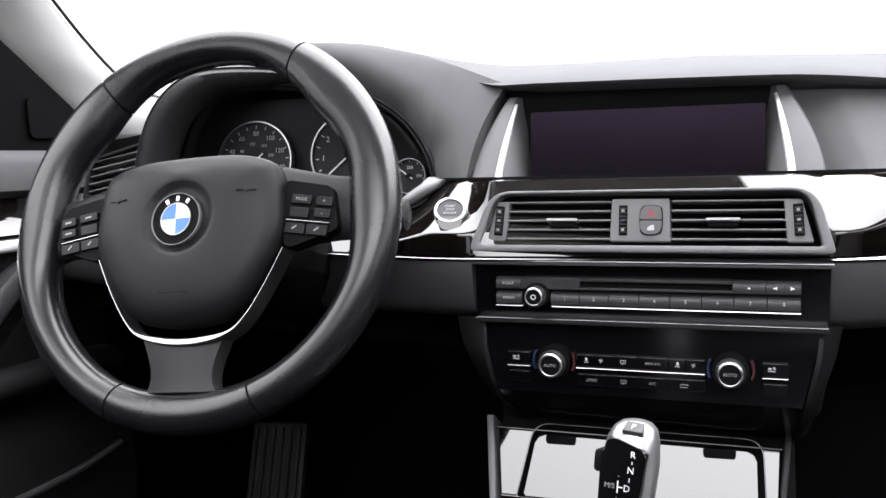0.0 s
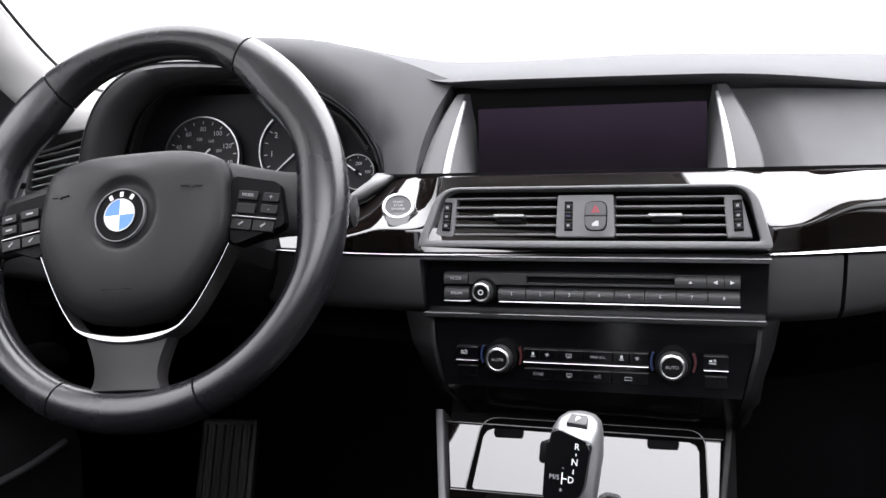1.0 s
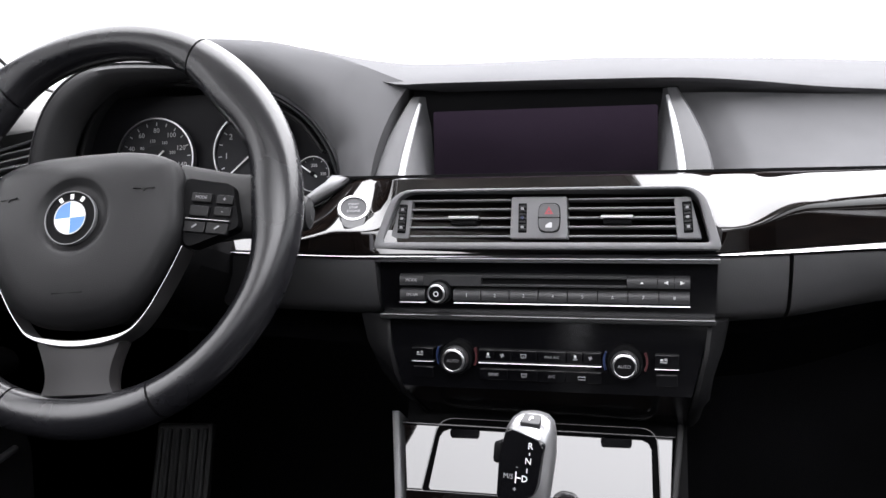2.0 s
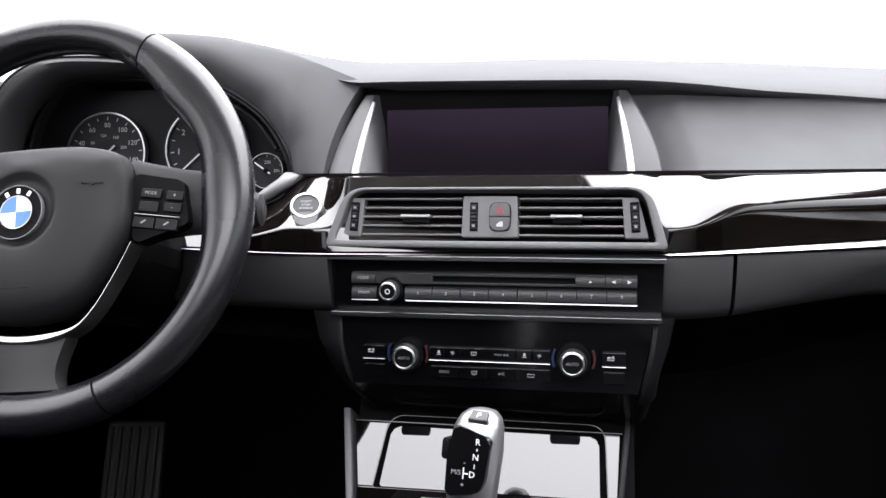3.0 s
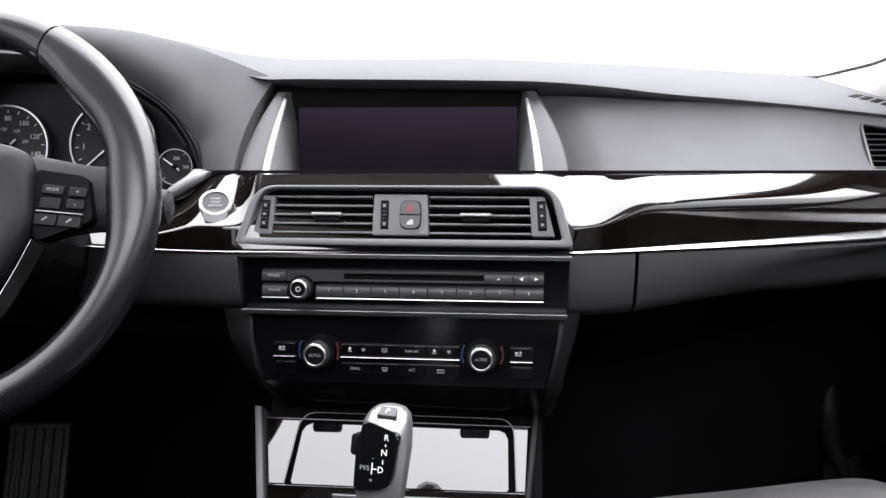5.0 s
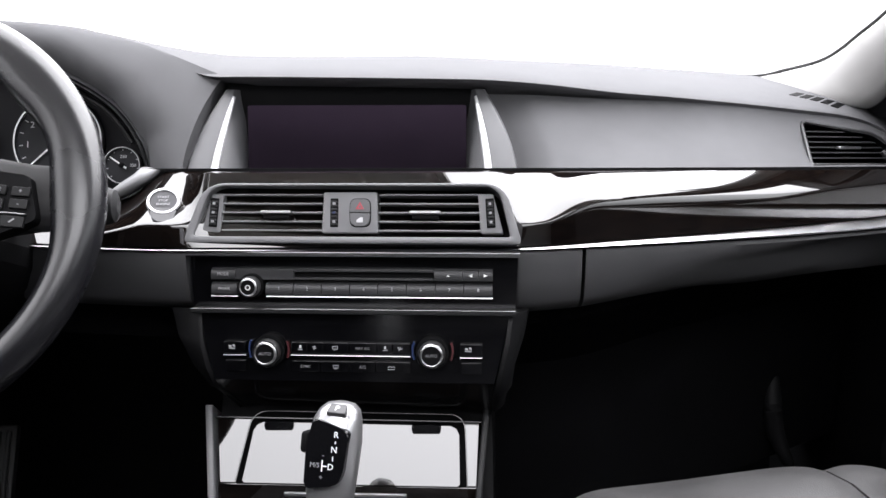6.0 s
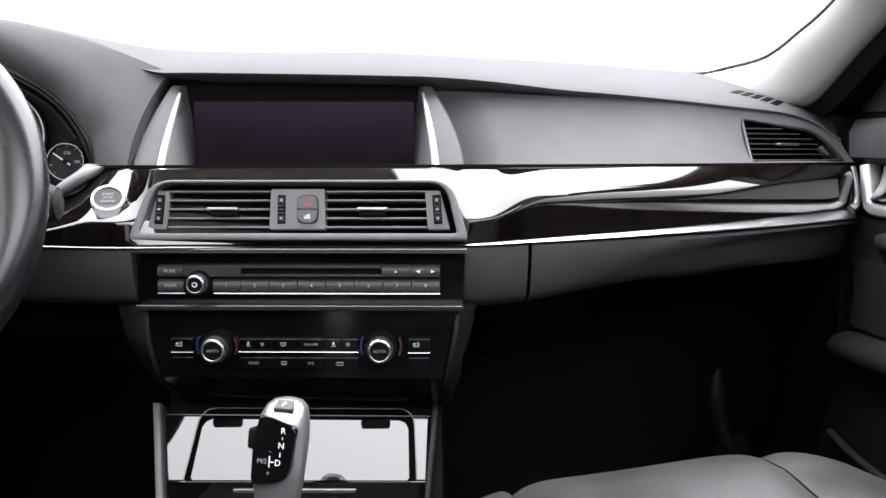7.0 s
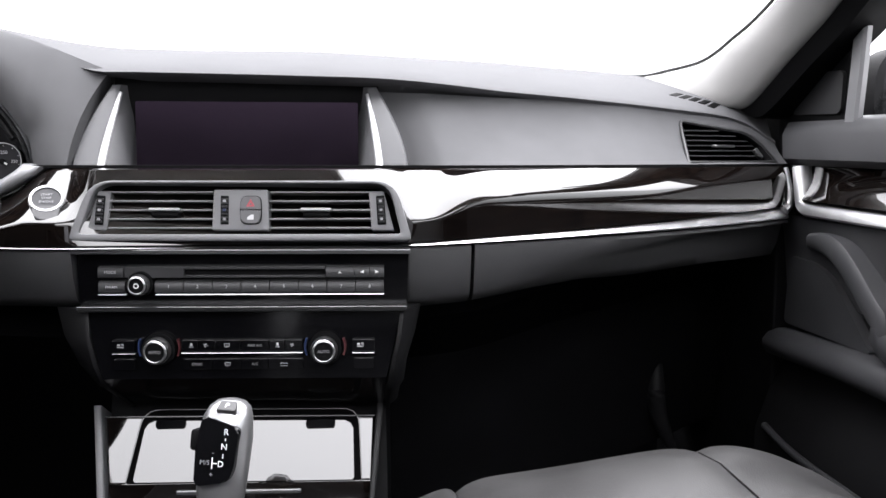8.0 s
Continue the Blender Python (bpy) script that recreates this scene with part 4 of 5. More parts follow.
for k, (s, c) in enumerate((("SYNC", -0.0474), ("", -0.0169), ("A/C", 0.0104), ("", 0.0394))):
    b = key(climate, edges[k] + 0.0003, edges[k + 1] - 0.0003, 0.777, 0.788, CY + 0.002, GLOSS)
    if s:
        lettering("legend", s, 0.0042, GREYPRINT, b, ST @ pose(c, CY + 0.0016, 0.7825))
    elif k == 1:
        screen_mark(b, c, 0.7825, CY + 0.002)
    else:
        for dx, tilt in ((-0.0026, -35), (0.0, 15), (0.0028, 35)):
            part("intake_mark", box(-0.0013, 0.0013, -0.0004, 0.001, -0.0005, 0.0005, 0, 1, ST @ pose(c + dx, CY + 0.002, 0.7832, 0, tilt, 0)), GREYPRINT, b)
        part("intake_mark", box(c - 0.0036, c + 0.0036, CY + 0.0016, CY + 0.003, 0.7802, 0.7810, 0, 1, ST), GREYPRINT, b)
for x in (-0.0845, 0.081):
    k = knob(climate, x, 0.7985, 0.0132, 0.0165, 0.014)
    lettering("legend", "AUTO", 0.0044, GREYPRINT, k, ST @ pose(x, -0.0146, 0.7985))
    part("cold_mark", annulus(0.0192, 0.0212, CY, CY + 0.006, ST, 8, 155, 205, x, 0.80), BLUE, climate)
    part("warm_mark", annulus(0.0192, 0.0212, CY, CY + 0.006, ST, 8, -25, 25, x, 0.80), DIMRED, climate)

# ---- start button ----
SB = pose(-0.1470, 0.9715, 0.9450, -40, 0, 12) @ Matrix.Scale(0.92, 4)
start = thing("start_button", SB, "round start button in a silver ring on wood", "start button")
part("bezel_ring", annulus(0.0173, 0.0186, -0.003, 0.010, SB), GLOSS, start, "thin black bezel", 60)
part("silver_ring", annulus(0.0150, 0.0175, -0.007, 0.010, SB), SILVER, start, "", 60)
cap_b = part("cap", disc(0.0149, -0.0055, 0.006, 0.0012, 40, SB), DOORSKIN, start)
for dz, s in ((0.0048, "START"), (0.0, "STOP"), (-0.0048, "ENGINE")):
    lettering("legend", s, 0.0042, GREYPRINT, cap_b, SB @ pose(0, -0.0068, dz))
part("auto_stop_key", prism(rounded([(-0.0100, -0.028), (0.0105, -0.028), (0.0150, -0.010), (-0.0150, -0.010)], 0.005, 4), -0.0065, 0.010, 0.0012, SB), DASHLOW, start, "dark grey key below the ring")

# ---- steering wheel ----
WM = pose(-0.351, 0.83, 0.945, -20) @ pose(0, 0, 0, 0, -4, 0)
wheel = thing("steering_wheel", WM, "black leather three-spoke steering wheel turned slightly off centre", "steering wheel")
RIM, TUBE = 0.1818, 0.0176


def rim_section(a):
    """Ring of points of the rim at angle a (degrees from the right, counter-clockwise)."""
    grip = sum(math.exp(-((a - c + 180) % 360 - 180) ** 2 / (2 * 13 ** 2)) for c in (40, 140))
    root = sum(w * math.exp(-((a - c + 180) % 360 - 180) ** 2 / (2 * 13 ** 2)) for c, w in ((2, 1), (178, 1), (270, 0.3)))
    ca, sa = math.cos(radians(a)), math.sin(radians(a))
    pts = []
    for k in range(20):
        b = 2 * math.pi * k / 20
        out, front = math.cos(b), math.sin(b)
        rr = TUBE * (1 + 0.10 * max(0, front)) + ((0.014 * grip + 0.012 * root) * max(0, -out) ** 2)
        r = RIM + rr * out
        pts.append((r * ca, -rr * 1.08 * front, r * sa))
    return pts


def rim_piece(a0, a1):
    n = max(6, int((a1 - a0) / 3))
    bm = loft([rim_section(a0 + (a1 - a0) * k / n) for k in range(n + 1)])
    bm.transform(WM)
    return bm


SEAMS = [58.5, 127.5, 247.5, 293.5]
for i, a in enumerate(SEAMS):
    nxt = SEAMS[(i + 1) % 4] + (360 if i == 3 else 0)
    part("rim_leather", rim_piece(a + 0.35, nxt - 0.35), RIMSKIN, wheel, "worn shiny black leather", 60)
    g = loft([[Vector((p[0], p[1], p[2])).lerp(Vector((RIM * math.cos(radians(a)), 0, RIM * math.sin(radians(a)))), 0.05) for p in rim_section(a + d)] for d in (-0.4, 0.4)])
    g.transform(WM)
    part("seam", g, MATT, wheel)


def pad():
    """The domed airbag cover."""
    half = [(0.0, 0.0565), (0.045, 0.055), (0.079, 0.047), (0.0905, 0.034), (0.0945, 0.004), (0.0935, -0.027), (0.078, -0.062), (0.058, -0.088), (0.034, -0.1015), (0.0, -0.106)]
    out = [(p.x, p.z) for p in spline([(x, 0, z) for x, z in half], 5)]
    loop = out + [(-x, z) for x, z in out[-2:0:-1]]
    rings = []
    for s, y in ((0.9, 0.02), (0.99, -0.008), (1.0, -0.016), (0.985, -0.0245), (0.95, -0.0295), (0.86, -0.034), (0.72, -0.0375), (0.5, -0.040), (0.40, -0.0405), (0.365, -0.040), (0.33, -0.036), (0.27, -0.0355), (0.02, -0.0355)):
        ring = []
        for x, z in loop:
            px, pz = x * s, -0.007 + (z + 0.007) * s
            if s < 0.6:
                a = math.atan2(z + 0.007, x)
                rr = 0.094 * s
                w = min(1, (0.6 - s) / 0.15)
                px, pz = px * (1 - w) + rr * math.cos(a) * w, pz * (1 - w) + (-0.007 + rr * math.sin(a)) * w
            ring.append((px, y, pz))
        rings.append(ring)
    bm = loft(rings)
    bm.transform(WM)
    return bm


part("airbag_cover", pad(), PADSKIN, wheel, "matt black domed cover", 50)
EM = WM @ pose(-0.0022, -0.0355, -0.0085)
emblem = part("roundel", disc(0.0245, -0.003, 0.004, 0.001, 48, EM), MATT, wheel, "round badge, blue and white quarters in a black ring")
part("rim_ring", annulus(0.0239, 0.0247, -0.0042, 0.002, EM), SATIN, emblem)
part("inner_ring", annulus(0.0146, 0.0153, -0.0042, 0.002, EM), CHROME, emblem)
for k in range(4):
    a0 = 90 * k + 2
    c = [(0, 0)] + [(0.0146 * math.cos(radians(a0 + 90 * i / 10)), 0.0146 * math.sin(radians(a0 + 90 * i / 10))) for i in range(11)]
    part("quarter", prism(c, -0.0038, 0.001, 0, EM), ROUNDELWHITE if k in (0, 2) else ROUNDELBLUE, emblem)
for k, a in enumerate((58, 90, 122)):
    part("ring_mark", box(-0.0017, 0.0017, -0.0036, 0.0, -0.0024, 0.0024, 0.0003, 1, EM @ pose(0.0196 * math.cos(radians(a)), 0, 0.0196 * math.sin(radians(a)), 0, 90 - a, 0)), WHITE, emblem)
for x in (-0.066, 0.066):
    part("pad_notch", prism([(-0.0095, 0.0006), (-0.0095, -0.0002), (-0.002, -0.0005), (0.0, -0.0028), (0.002, -0.0005), (0.0095, -0.0002), (0.0095, 0.0006)], -0.0008, 0.003, 0, WM @ pose(x, -0.0378, 0.014, 0, 0, 11 if x > 0 else -11)), KEYBLACK, wheel)
part("emboss", box(-0.015, 0.015, -0.0006, 0.003, -0.0028, 0.0028, 0.0003, 1, WM @ pose(0, -0.0368, -0.074, -8)), DEEPBLACK, wheel)


def spoke(side):
    """A side spoke: leather shoulder, with a black key panel set in."""
    rings = []
    for s in spread(0, 1, 10):
        x = side * (0.085 + 0.088 * s)
        top = 0.046 - 0.022 * s + 0.014 * s ** 6
        bot = -0.034 + 0.012 * s - 0.016 * s ** 6
        y = -0.010 + 0.006 * s
        rings.append([(x, y + 0.006, top), (x, y, top - 0.006), (x, y - 0.001, (top + bot) / 2), (x, y, bot + 0.006), (x, y + 0.006, bot), (x, y + 0.022, bot + 0.004), (x, y + 0.022, top - 0.004)])
    bm = loft(rings)
    bm.transform(WM)
    part("side_spoke", bm, PADSKIN, wheel, "", 50)
    sg = side
    pts = [(sg * 0.094, 0.028), (sg * 0.140, 0.018), (sg * 0.147, -0.022), (sg * 0.102, -0.036), (sg * 0.095, -0.034)]
    if sg < 0:
        pts = pts[::-1]
    panel = part("key_panel", prism(rounded(pts, 0.005, 4), -0.0165, 0.0, 0.001, WM), MATT, wheel, "black key panel")
    KM = WM @ pose(sg * 0.119, -0.0168, -0.009, 0, sg * 9, 0) @ Matrix.Scale(0.88, 4)
    for cx, cz, w, h, s in ((-0.011, 0.017, 0.022, 0.0095, "MODE"), (0.0145, 0.0165, 0.018, 0.0095, "+"), (-0.011, 0.003, 0.021, 0.011, ""), (0.0145, 0.004, 0.018, 0.0095, "-")):
        b = part("key", box(sg * cx - w / 2, sg * cx + w / 2, -0.003, 0.003, cz - h / 2, cz + h / 2, 0.001, 2, KM), KEYBLACK, panel)
        if s and sg > 0:
            lettering("legend", s, 0.0046 if len(s) > 1 else 0.007, GREYPRINT, b, KM @ pose(cx, -0.0033, cz))
        elif s:
            part("legend", box(sg * cx - 0.004, sg * cx + 0.004, -0.0034, 0, cz - 0.001, cz + 0.001, 0, 1, KM), GREYPRINT, b)
    part("bright_line", box(-0.024, 0.024, -0.0034, 0.002, -0.0063, -0.0051, 0.0003, 1, KM), CHROME, panel, "silver line")
    for cx in (-0.013, 0.0115):
        b = part("key", box(cx - 0.0115, cx + 0.0115, -0.0025, 0.003, -0.0195, -0.0078, 0.001, 2, KM), KEYBLACK, panel)
        part("phone_mark", box(-0.003, 0.003, -0.0004, 0.0004, -0.0008, 0.0008, 0, 1, KM @ pose(cx, -0.0027, -0.013, 0, -40, 0)), GREYPRINT, b)


spoke(1)
spoke(-1)


def lower_spoke():
    rings = []
    for s in spread(0, 1, 10):
        z = -0.1135 - 0.053 * s
        e = 0.005
        h = 0.046 - 0.012 * math.sin(math.pi * min(1, s * 1.15) / 2) + 0.012 * s ** 5
        y = -0.012 + 0.004 * s
        rings.append([(-h, y + 0.012, z), (-h + 0.003, y + 0.002, z), (0, y - 0.002, z), (h - 0.003 - e, y + 0.002, z), (h - e, y + 0.012, z), (h - 0.006 - e, y + 0.026, z), (-h + 0.006, y + 0.026, z)])
    bm = loft(rings)
    bm.transform(WM)
    return bm


part("spoke_gap", box(-0.034, 0.030, -0.0118, -0.004, -0.1632, -0.1612, 0.0005, 1, WM), DEEPBLACK, wheel)
part("lower_spoke", lower_spoke(), GRAPHITE, wheel, "dark grey satin lower spoke", 50)
vee = spline([(-0.0945, 0, -0.036), (-0.079, 0, -0.066), (-0.0595, 0, -0.0955), (-0.0415, 0, -0.1105), (0, 0, -0.1175), (0.042, 0, -0.112), (0.062, 0, -0.097), (0.081, 0, -0.066), (0.0955, 0, -0.036)], 5)
rings = []
for i, p in enumerate(vee):
    w = 0.0005 + 0.003 * math.exp(-(p.x / 0.045) ** 4)
    d = (vee[min(i + 1, len(vee) - 1)] - vee[max(i - 1, 0)]).normalized()
    o = Vector((-d.z, 0, d.x))
    rings.append([p + o * w + Vector((0, -0.015, 0)), p + o * w * 0.6 + Vector((0, -0.019, 0)), p - o * w * 0.6 + Vector((0, -0.019, 0)), p - o * w + Vector((0, -0.015, 0)), p - o * w + Vector((0, 0.004, 0)), p + o * w + Vector((0, 0.004, 0))])
bm = loft(rings)
bm.transform(WM)
part("chrome_vee", bm, CHROME, wheel, "bright chrome vee under the airbag cover", 60)

# column shroud and stalk behind the wheel
column = thing("steering_column", pose(-0.352, 0.95, 0.90), "black steering column shroud with stalk", "steering column")
part("shroud", loft([[(-0.352 + r * math.cos(2 * math.pi * k / 20), y, z + r * 0.85 * math.sin(2 * math.pi * k / 20)) for k in range(20)] for y, z, r in ((0.865, 0.93, 0.055), (0.90, 0.915, 0.07), (1.0, 0.89, 0.078), (1.10, 0.86, 0.08))]), MATT, column)
stalk = part("stalk", tube(spline([(-0.32, 0.93, 0.925), (-0.24, 0.925, 0.938), (-0.195, 0.918, 0.948)], 5), 0.008, 12), MATT, column, "black wiper stalk")
part("stalk_end", loft([[(x, 0.915 + r * math.cos(2 * math.pi * k / 20), 0.946 + 1.25 * r * math.sin(2 * math.pi * k / 20)) for k in range(20)] for x, r in ((-0.205, 0.009), (-0.201, 0.0135), (-0.182, 0.0145), (-0.175, 0.0125), (-0.172, 0.006))]), LOWER, stalk)

# ---- left air vent ----
LV = pose(-0.628, y_top(-0.62) - 0.012, 0.998, -10, -9, -6)
lvent = thing("side_air_vent", LV, "black slatted side air vent in the dash", "air vent", "side air vents")
o1 = rounded([(-0.055, -0.028), (0.056, -0.034), (0.056, 0.030), (-0.040, 0.024)], 0.006, 4)
i1 = rounded([(-0.050, -0.024), (0.051, -0.030), (0.051, 0.026), (-0.036, 0.020)], 0.005, 4)
part("frame", ring_prism(o1, i1, -0.006, 0.03, LV, 0.001), LOWER, lvent)
part("recess", prism(i1, 0.02, 0.03, 0, LV), MATT, lvent)
for k in range(5):
    part("slat", box(-0.046, 0.05, -0.002, 0.016, -0.019 + 0.0095 * k, -0.0172 + 0.0095 * k, 0.0004, 1, LV), SATIN, lvent)
part("tab", box(-0.012, 0.014, -0.006, 0.004, -0.0015, 0.0018, 0.001, 2, LV), CHROME, lvent)

# ---- passenger air vent ----


pvent = thing("side_air_vent", pose(0.65, fascia_y(0.65, 1.0), 0.983), "black slatted side air vent with silver tab", "air vent", "side air vents")


def on_fascia(pts, off):
    return [(x, fascia_y(x, z) + off, z) for x, z in pts]


part("frame", loft([on_fascia(P_OUT, 0.004), on_fascia(P_OUT, -0.0005), on_fascia([((a + c) / 2, (b + d) / 2) for (a, b), (c, d) in zip(P_OUT, P_IN)], -0.003), on_fascia(P_IN, -0.001), on_fascia(P_IN, 0.03)], caps=False), LOWER, pvent, "", 60)
part("recess", loft([on_fascia(P_OUT, 0.024), on_fascia(P_OUT, 0.03)]), DEEPBLACK, pvent)
for k in range(6):
    z = 0.9915 + 0.0068 * k
    x0 = 0.583 + 0.35 * (z - 0.985)
    x1 = table(z, [(0.984, 0.714), (1.002, 0.709), (1.0145, 0.700), (1.03, 0.640)])
    rings = []
    for x in spread(x0, x1, 10):
        y = fascia_y(x, z)
        rings.append([(x, y + 0.0005, z - 0.0007), (x, y + 0.0005, z + 0.0007), (x, y + 0.017, z + 0.0007), (x, y + 0.017, z - 0.0007)])
    part("slat", loft(rings), DASHLOW, pvent)
ty = fascia_y(0.652, 1.0045)
part("tab", box(-0.019, 0.019, -0.004, 0.004, -0.0017, 0.0017, 0.001, 2, pose(0.652, ty, 1.0045, 0, 0, 26)), CHROME, pvent, "silver vane tab")
part("thumbwheel", box(-0.003, 0.003, -0.0015, 0.006, -0.008, 0.008, 0.0015, 2, pose(0.709, fascia_y(0.709, 0.995), 0.995, -25, -28, 28)), DASHLOW, pvent)

# ---- tunnel console ----
console = thing("centre_console", pose(0.04, 0.9, 0.30), "black centre console with a glossy dark wood lid", "centre console")
CM = pose(0.04, 1.03, 0.714, -28)  # the lid's plane: z runs up the slope, -y is its outward face
part("body", loft([[(-0.112, y, z), (0.192, y, z), (0.205, 1.2, z2), (-0.125, 1.2, z2)] for y, z, z2 in ((1.054, 0.735, 0.80), (1.004, 0.63, 0.5), (0.97, 0.56, 0.4), (0.97, 0.30, 0.30))]), MATT, console)
part("wood_field", prism([(-0.1438, -0.0795), (0.1338, -0.0835), (0.1375, -0.0148), (-0.1528, -0.0092)], 0.0, 0.012, 0.001, CM), WOOD, console, "glossy dark wood surround")
lid_out = rounded([(-0.126, -0.0805), (0.123, -0.0845), (0.1205, -0.0062), (-0.1125, -0.0020)], [0.002, 0.002, 0.018, 0.018], 6)
lid_in = rounded([(-0.119, -0.0795), (0.1155, -0.0835), (0.1148, -0.0188), (-0.1095, -0.0140)], [0.002, 0.002, 0.009, 0.009], 6)
part("lid_gap", ring_prism(lid_out, lid_in, -0.001, 0.006, CM, 0.0008), DEEPBLACK, console, "narrow black gap round the lid", 40)
rim_out = rounded([(-0.1272, -0.0805), (0.1242, -0.0845), (0.1217, -0.0050), (-0.1137, -0.0008)], [0.002, 0.002, 0.018, 0.018], 6)
part("lid_rim", ring_prism(rim_out, lid_out, -0.0016, 0.006, CM, 0.0004), WOOD, console, "thin glossy raised edge", 50)
lid = part("lid", prism(lid_in, -0.0025, 0.005, 0.0012, CM), WOOD, console, "closed glossy lid")
for x, z in ((-0.083, -0.0185), (0.079, -0.0222)):
    part("finger_tab", prism(rounded([(-0.0145, -0.007), (0.0145, -0.007), (0.017, 0.006), (-0.017, 0.006)], 0.005, 4), -0.003, 0.008, 0.001, CM @ pose(x, -0.002, z, 30)), GLOSS, lid)
LM = CM @ pose(0, 0, -0.0815, 24, 0.9)
part("lid_lip", prism([(-0.146, -0.05), (0.1345, -0.05), (0.1362, 0.0), (-0.144, 0.0)], -0.002, 0.012, 0.001, LM), WOOD, console, "wood edge folding down below the lid")
part("bright_line", box(-0.0735, 0.059, -0.004, 0.002, -0.0128, -0.0078, 0.0015, 2, LM), CHROME, console, "bright bar below the lid")
part("top_edge", box(-0.155, 0.14, -0.002, 0.006, -0.0007, 0.0015, 0.0006, 1, CM @ pose(0, 0, -0.0118, 0, 1.1)), GLOSS, console)
# matching rails: left coloured paler as if lit, right darker as if shaded
for lab, rail in (("lit grey side rail", [(-0.1665, 0.004), (-0.1505, -0.12), (-0.1425, -0.12), (-0.1585, 0.004)]), ("dark grey side rail", [(0.1425, 0.008), (0.1295, -0.12), (0.1365, -0.12), (0.1495, 0.008)])):
    part("side_rail", prism(rail, -0.006, 0.04, 0.002, CM), SATIN if lab[0] == "l" else LOWER, console, lab, 50)
part("shift_plate", box(-0.10, 0.18, 0.62, 0.90, 0.585, 0.600, 0.003), GLOSS, console, "piano black plate round the lever")
part("shift_surround", box(-0.146, 0.136, -0.07, 0.004, -0.012, 0.0, 0.002, 2, CM @ pose(0, 0, -0.125, 40)), GLOSS, console, "piano black surround below the lid")
part("front_body", box(-0.115, 0.195, -0.3, 0.90, 0.30, 0.585, 0.01), MATT, console)

# ---- gear lever ----
GM = pose(0.0498, 0.788, 0.7695, -10, 2, -13)
lever = thing("gear_lever", pose(0.0475, 0.80, 0.60), "silver and black electronic gear lever", "gear lever")


def lever_ring(z, w, d, yc, xc=0.0, n=28, p=2.6):
    out = []
    for k in range(n):
        a = 2 * math.pi * k / n
        c, s = math.cos(a), math.sin(a)
        out.append((xc + w * math.copysign(abs(c) ** (2 / p), c), yc + d * math.copysign(abs(s) ** (2 / p), s), z))
    return out


bm = loft([lever_ring(*r) for r in ((-0.115, 0.014, 0.014, 0.014, -0.004), (-0.085, 0.0165, 0.0155, 0.010, -0.003), (-0.06, 0.0195, 0.017, 0.006, -0.001), (-0.035, 0.0218, 0.018, 0.002, 0.0), (-0.012, 0.0224, 0.018, 0.0, 0.0015), (0.006, 0.0198, 0.0168, 0.001, 0.0025), (0.014, 0.0165, 0.0140, 0.003, 0.003), (0.0185, 0.0112, 0.0095, 0.005, 0.003), (0.020, 0.0045, 0.004, 0.006, 0.003))])
bm.transform(GM)
grip = part("grip", bm, GRIPMETAL, lever, "satin silver grip", 60)
face = rounded([(-0.0160, -0.0505), (0.0120, -0.0455), (0.0165, -0.036), (0.0195, -0.001), (-0.0120, 0.0075), (-0.0165, -0.018)], 0.005, 4)
part("face_plate", prism(face, -0.0192, -0.008, 0.0015, GM), GLOSS, lever, "glossy black face with the shift pattern")
part("side_key", box(-0.0238, -0.0165, -0.0155, 0.010, -0.023, -0.005, 0.0034, 2, GM), MATT, lever, "black release key")
PM = GM @ pose(0.0055, -0.010, 0.0125, -52) @ Matrix.Scale(0.84, 4)
pk = part("park_key", prism(rounded([(-0.010, -0.006), (0.010, -0.006), (0.0085, 0.007), (-0.0085, 0.007)], 0.002, 3), -0.0045, 0.006, 0.001, PM), BUTTON, lever, "grey park key")
lettering("legend", "P", 0.0085, WHITE, pk, PM @ pose(0, -0.0049, 0))
for s, x, z in (("R", 0.0068, -0.0105), ("N", 0.0058, -0.0225), ("D", 0.0038, -0.0365)):
    lettering("legend", s, 0.0072, WHITE, lever, GM @ pose(x + 0.0022, -0.0196, z + 0.0055))
lettering("legend", "M/S", 0.0056, GREYPRINT, lever, GM @ pose(-0.0075, -0.0196, -0.0305))
lettering("legend", "+", 0.006, GREYPRINT, lever, GM @ pose(-0.0015, -0.0196, -0.0400))
lettering("legend", "-", 0.006, GREYPRINT, lever, GM @ pose(-0.0009, -0.0196, -0.0220))
for x0, x1, z0, z1 in ((0.0061, 0.0067, -0.0175, -0.0155), (0.0049, 0.0055, -0.0315, -0.028), (-0.0039, -0.0031, -0.0405, -0.0315), (-0.0031, 0.0005, -0.0365, -0.0357)):
    part("pattern_line", box(x0 + 0.0023, x1 + 0.0023, -0.0199, -0.019, z0 + 0.0055, z1 + 0.0055, 0, 1, GM), WHITE, lever)
part("boot", loft([[(0.0475 + r * math.cos(2 * math.pi * k / 20), 0.80 + r * math.sin(2 * math.pi * k / 20) - dy, z) for k in range(20)] for z, r, dy in ((0.600, 0.034, 0.0), (0.62, 0.030, 0.01), (0.66, 0.018, 0.03), (0.68, 0.015, 0.045))]), LEATHER, lever, "black leather boot")

# ---- passenger seat cushion ----
seat = thing("passenger_seat", pose(0.43, 0.5, 0.30), "black leather passenger seat with stitched bolsters", "car seat")


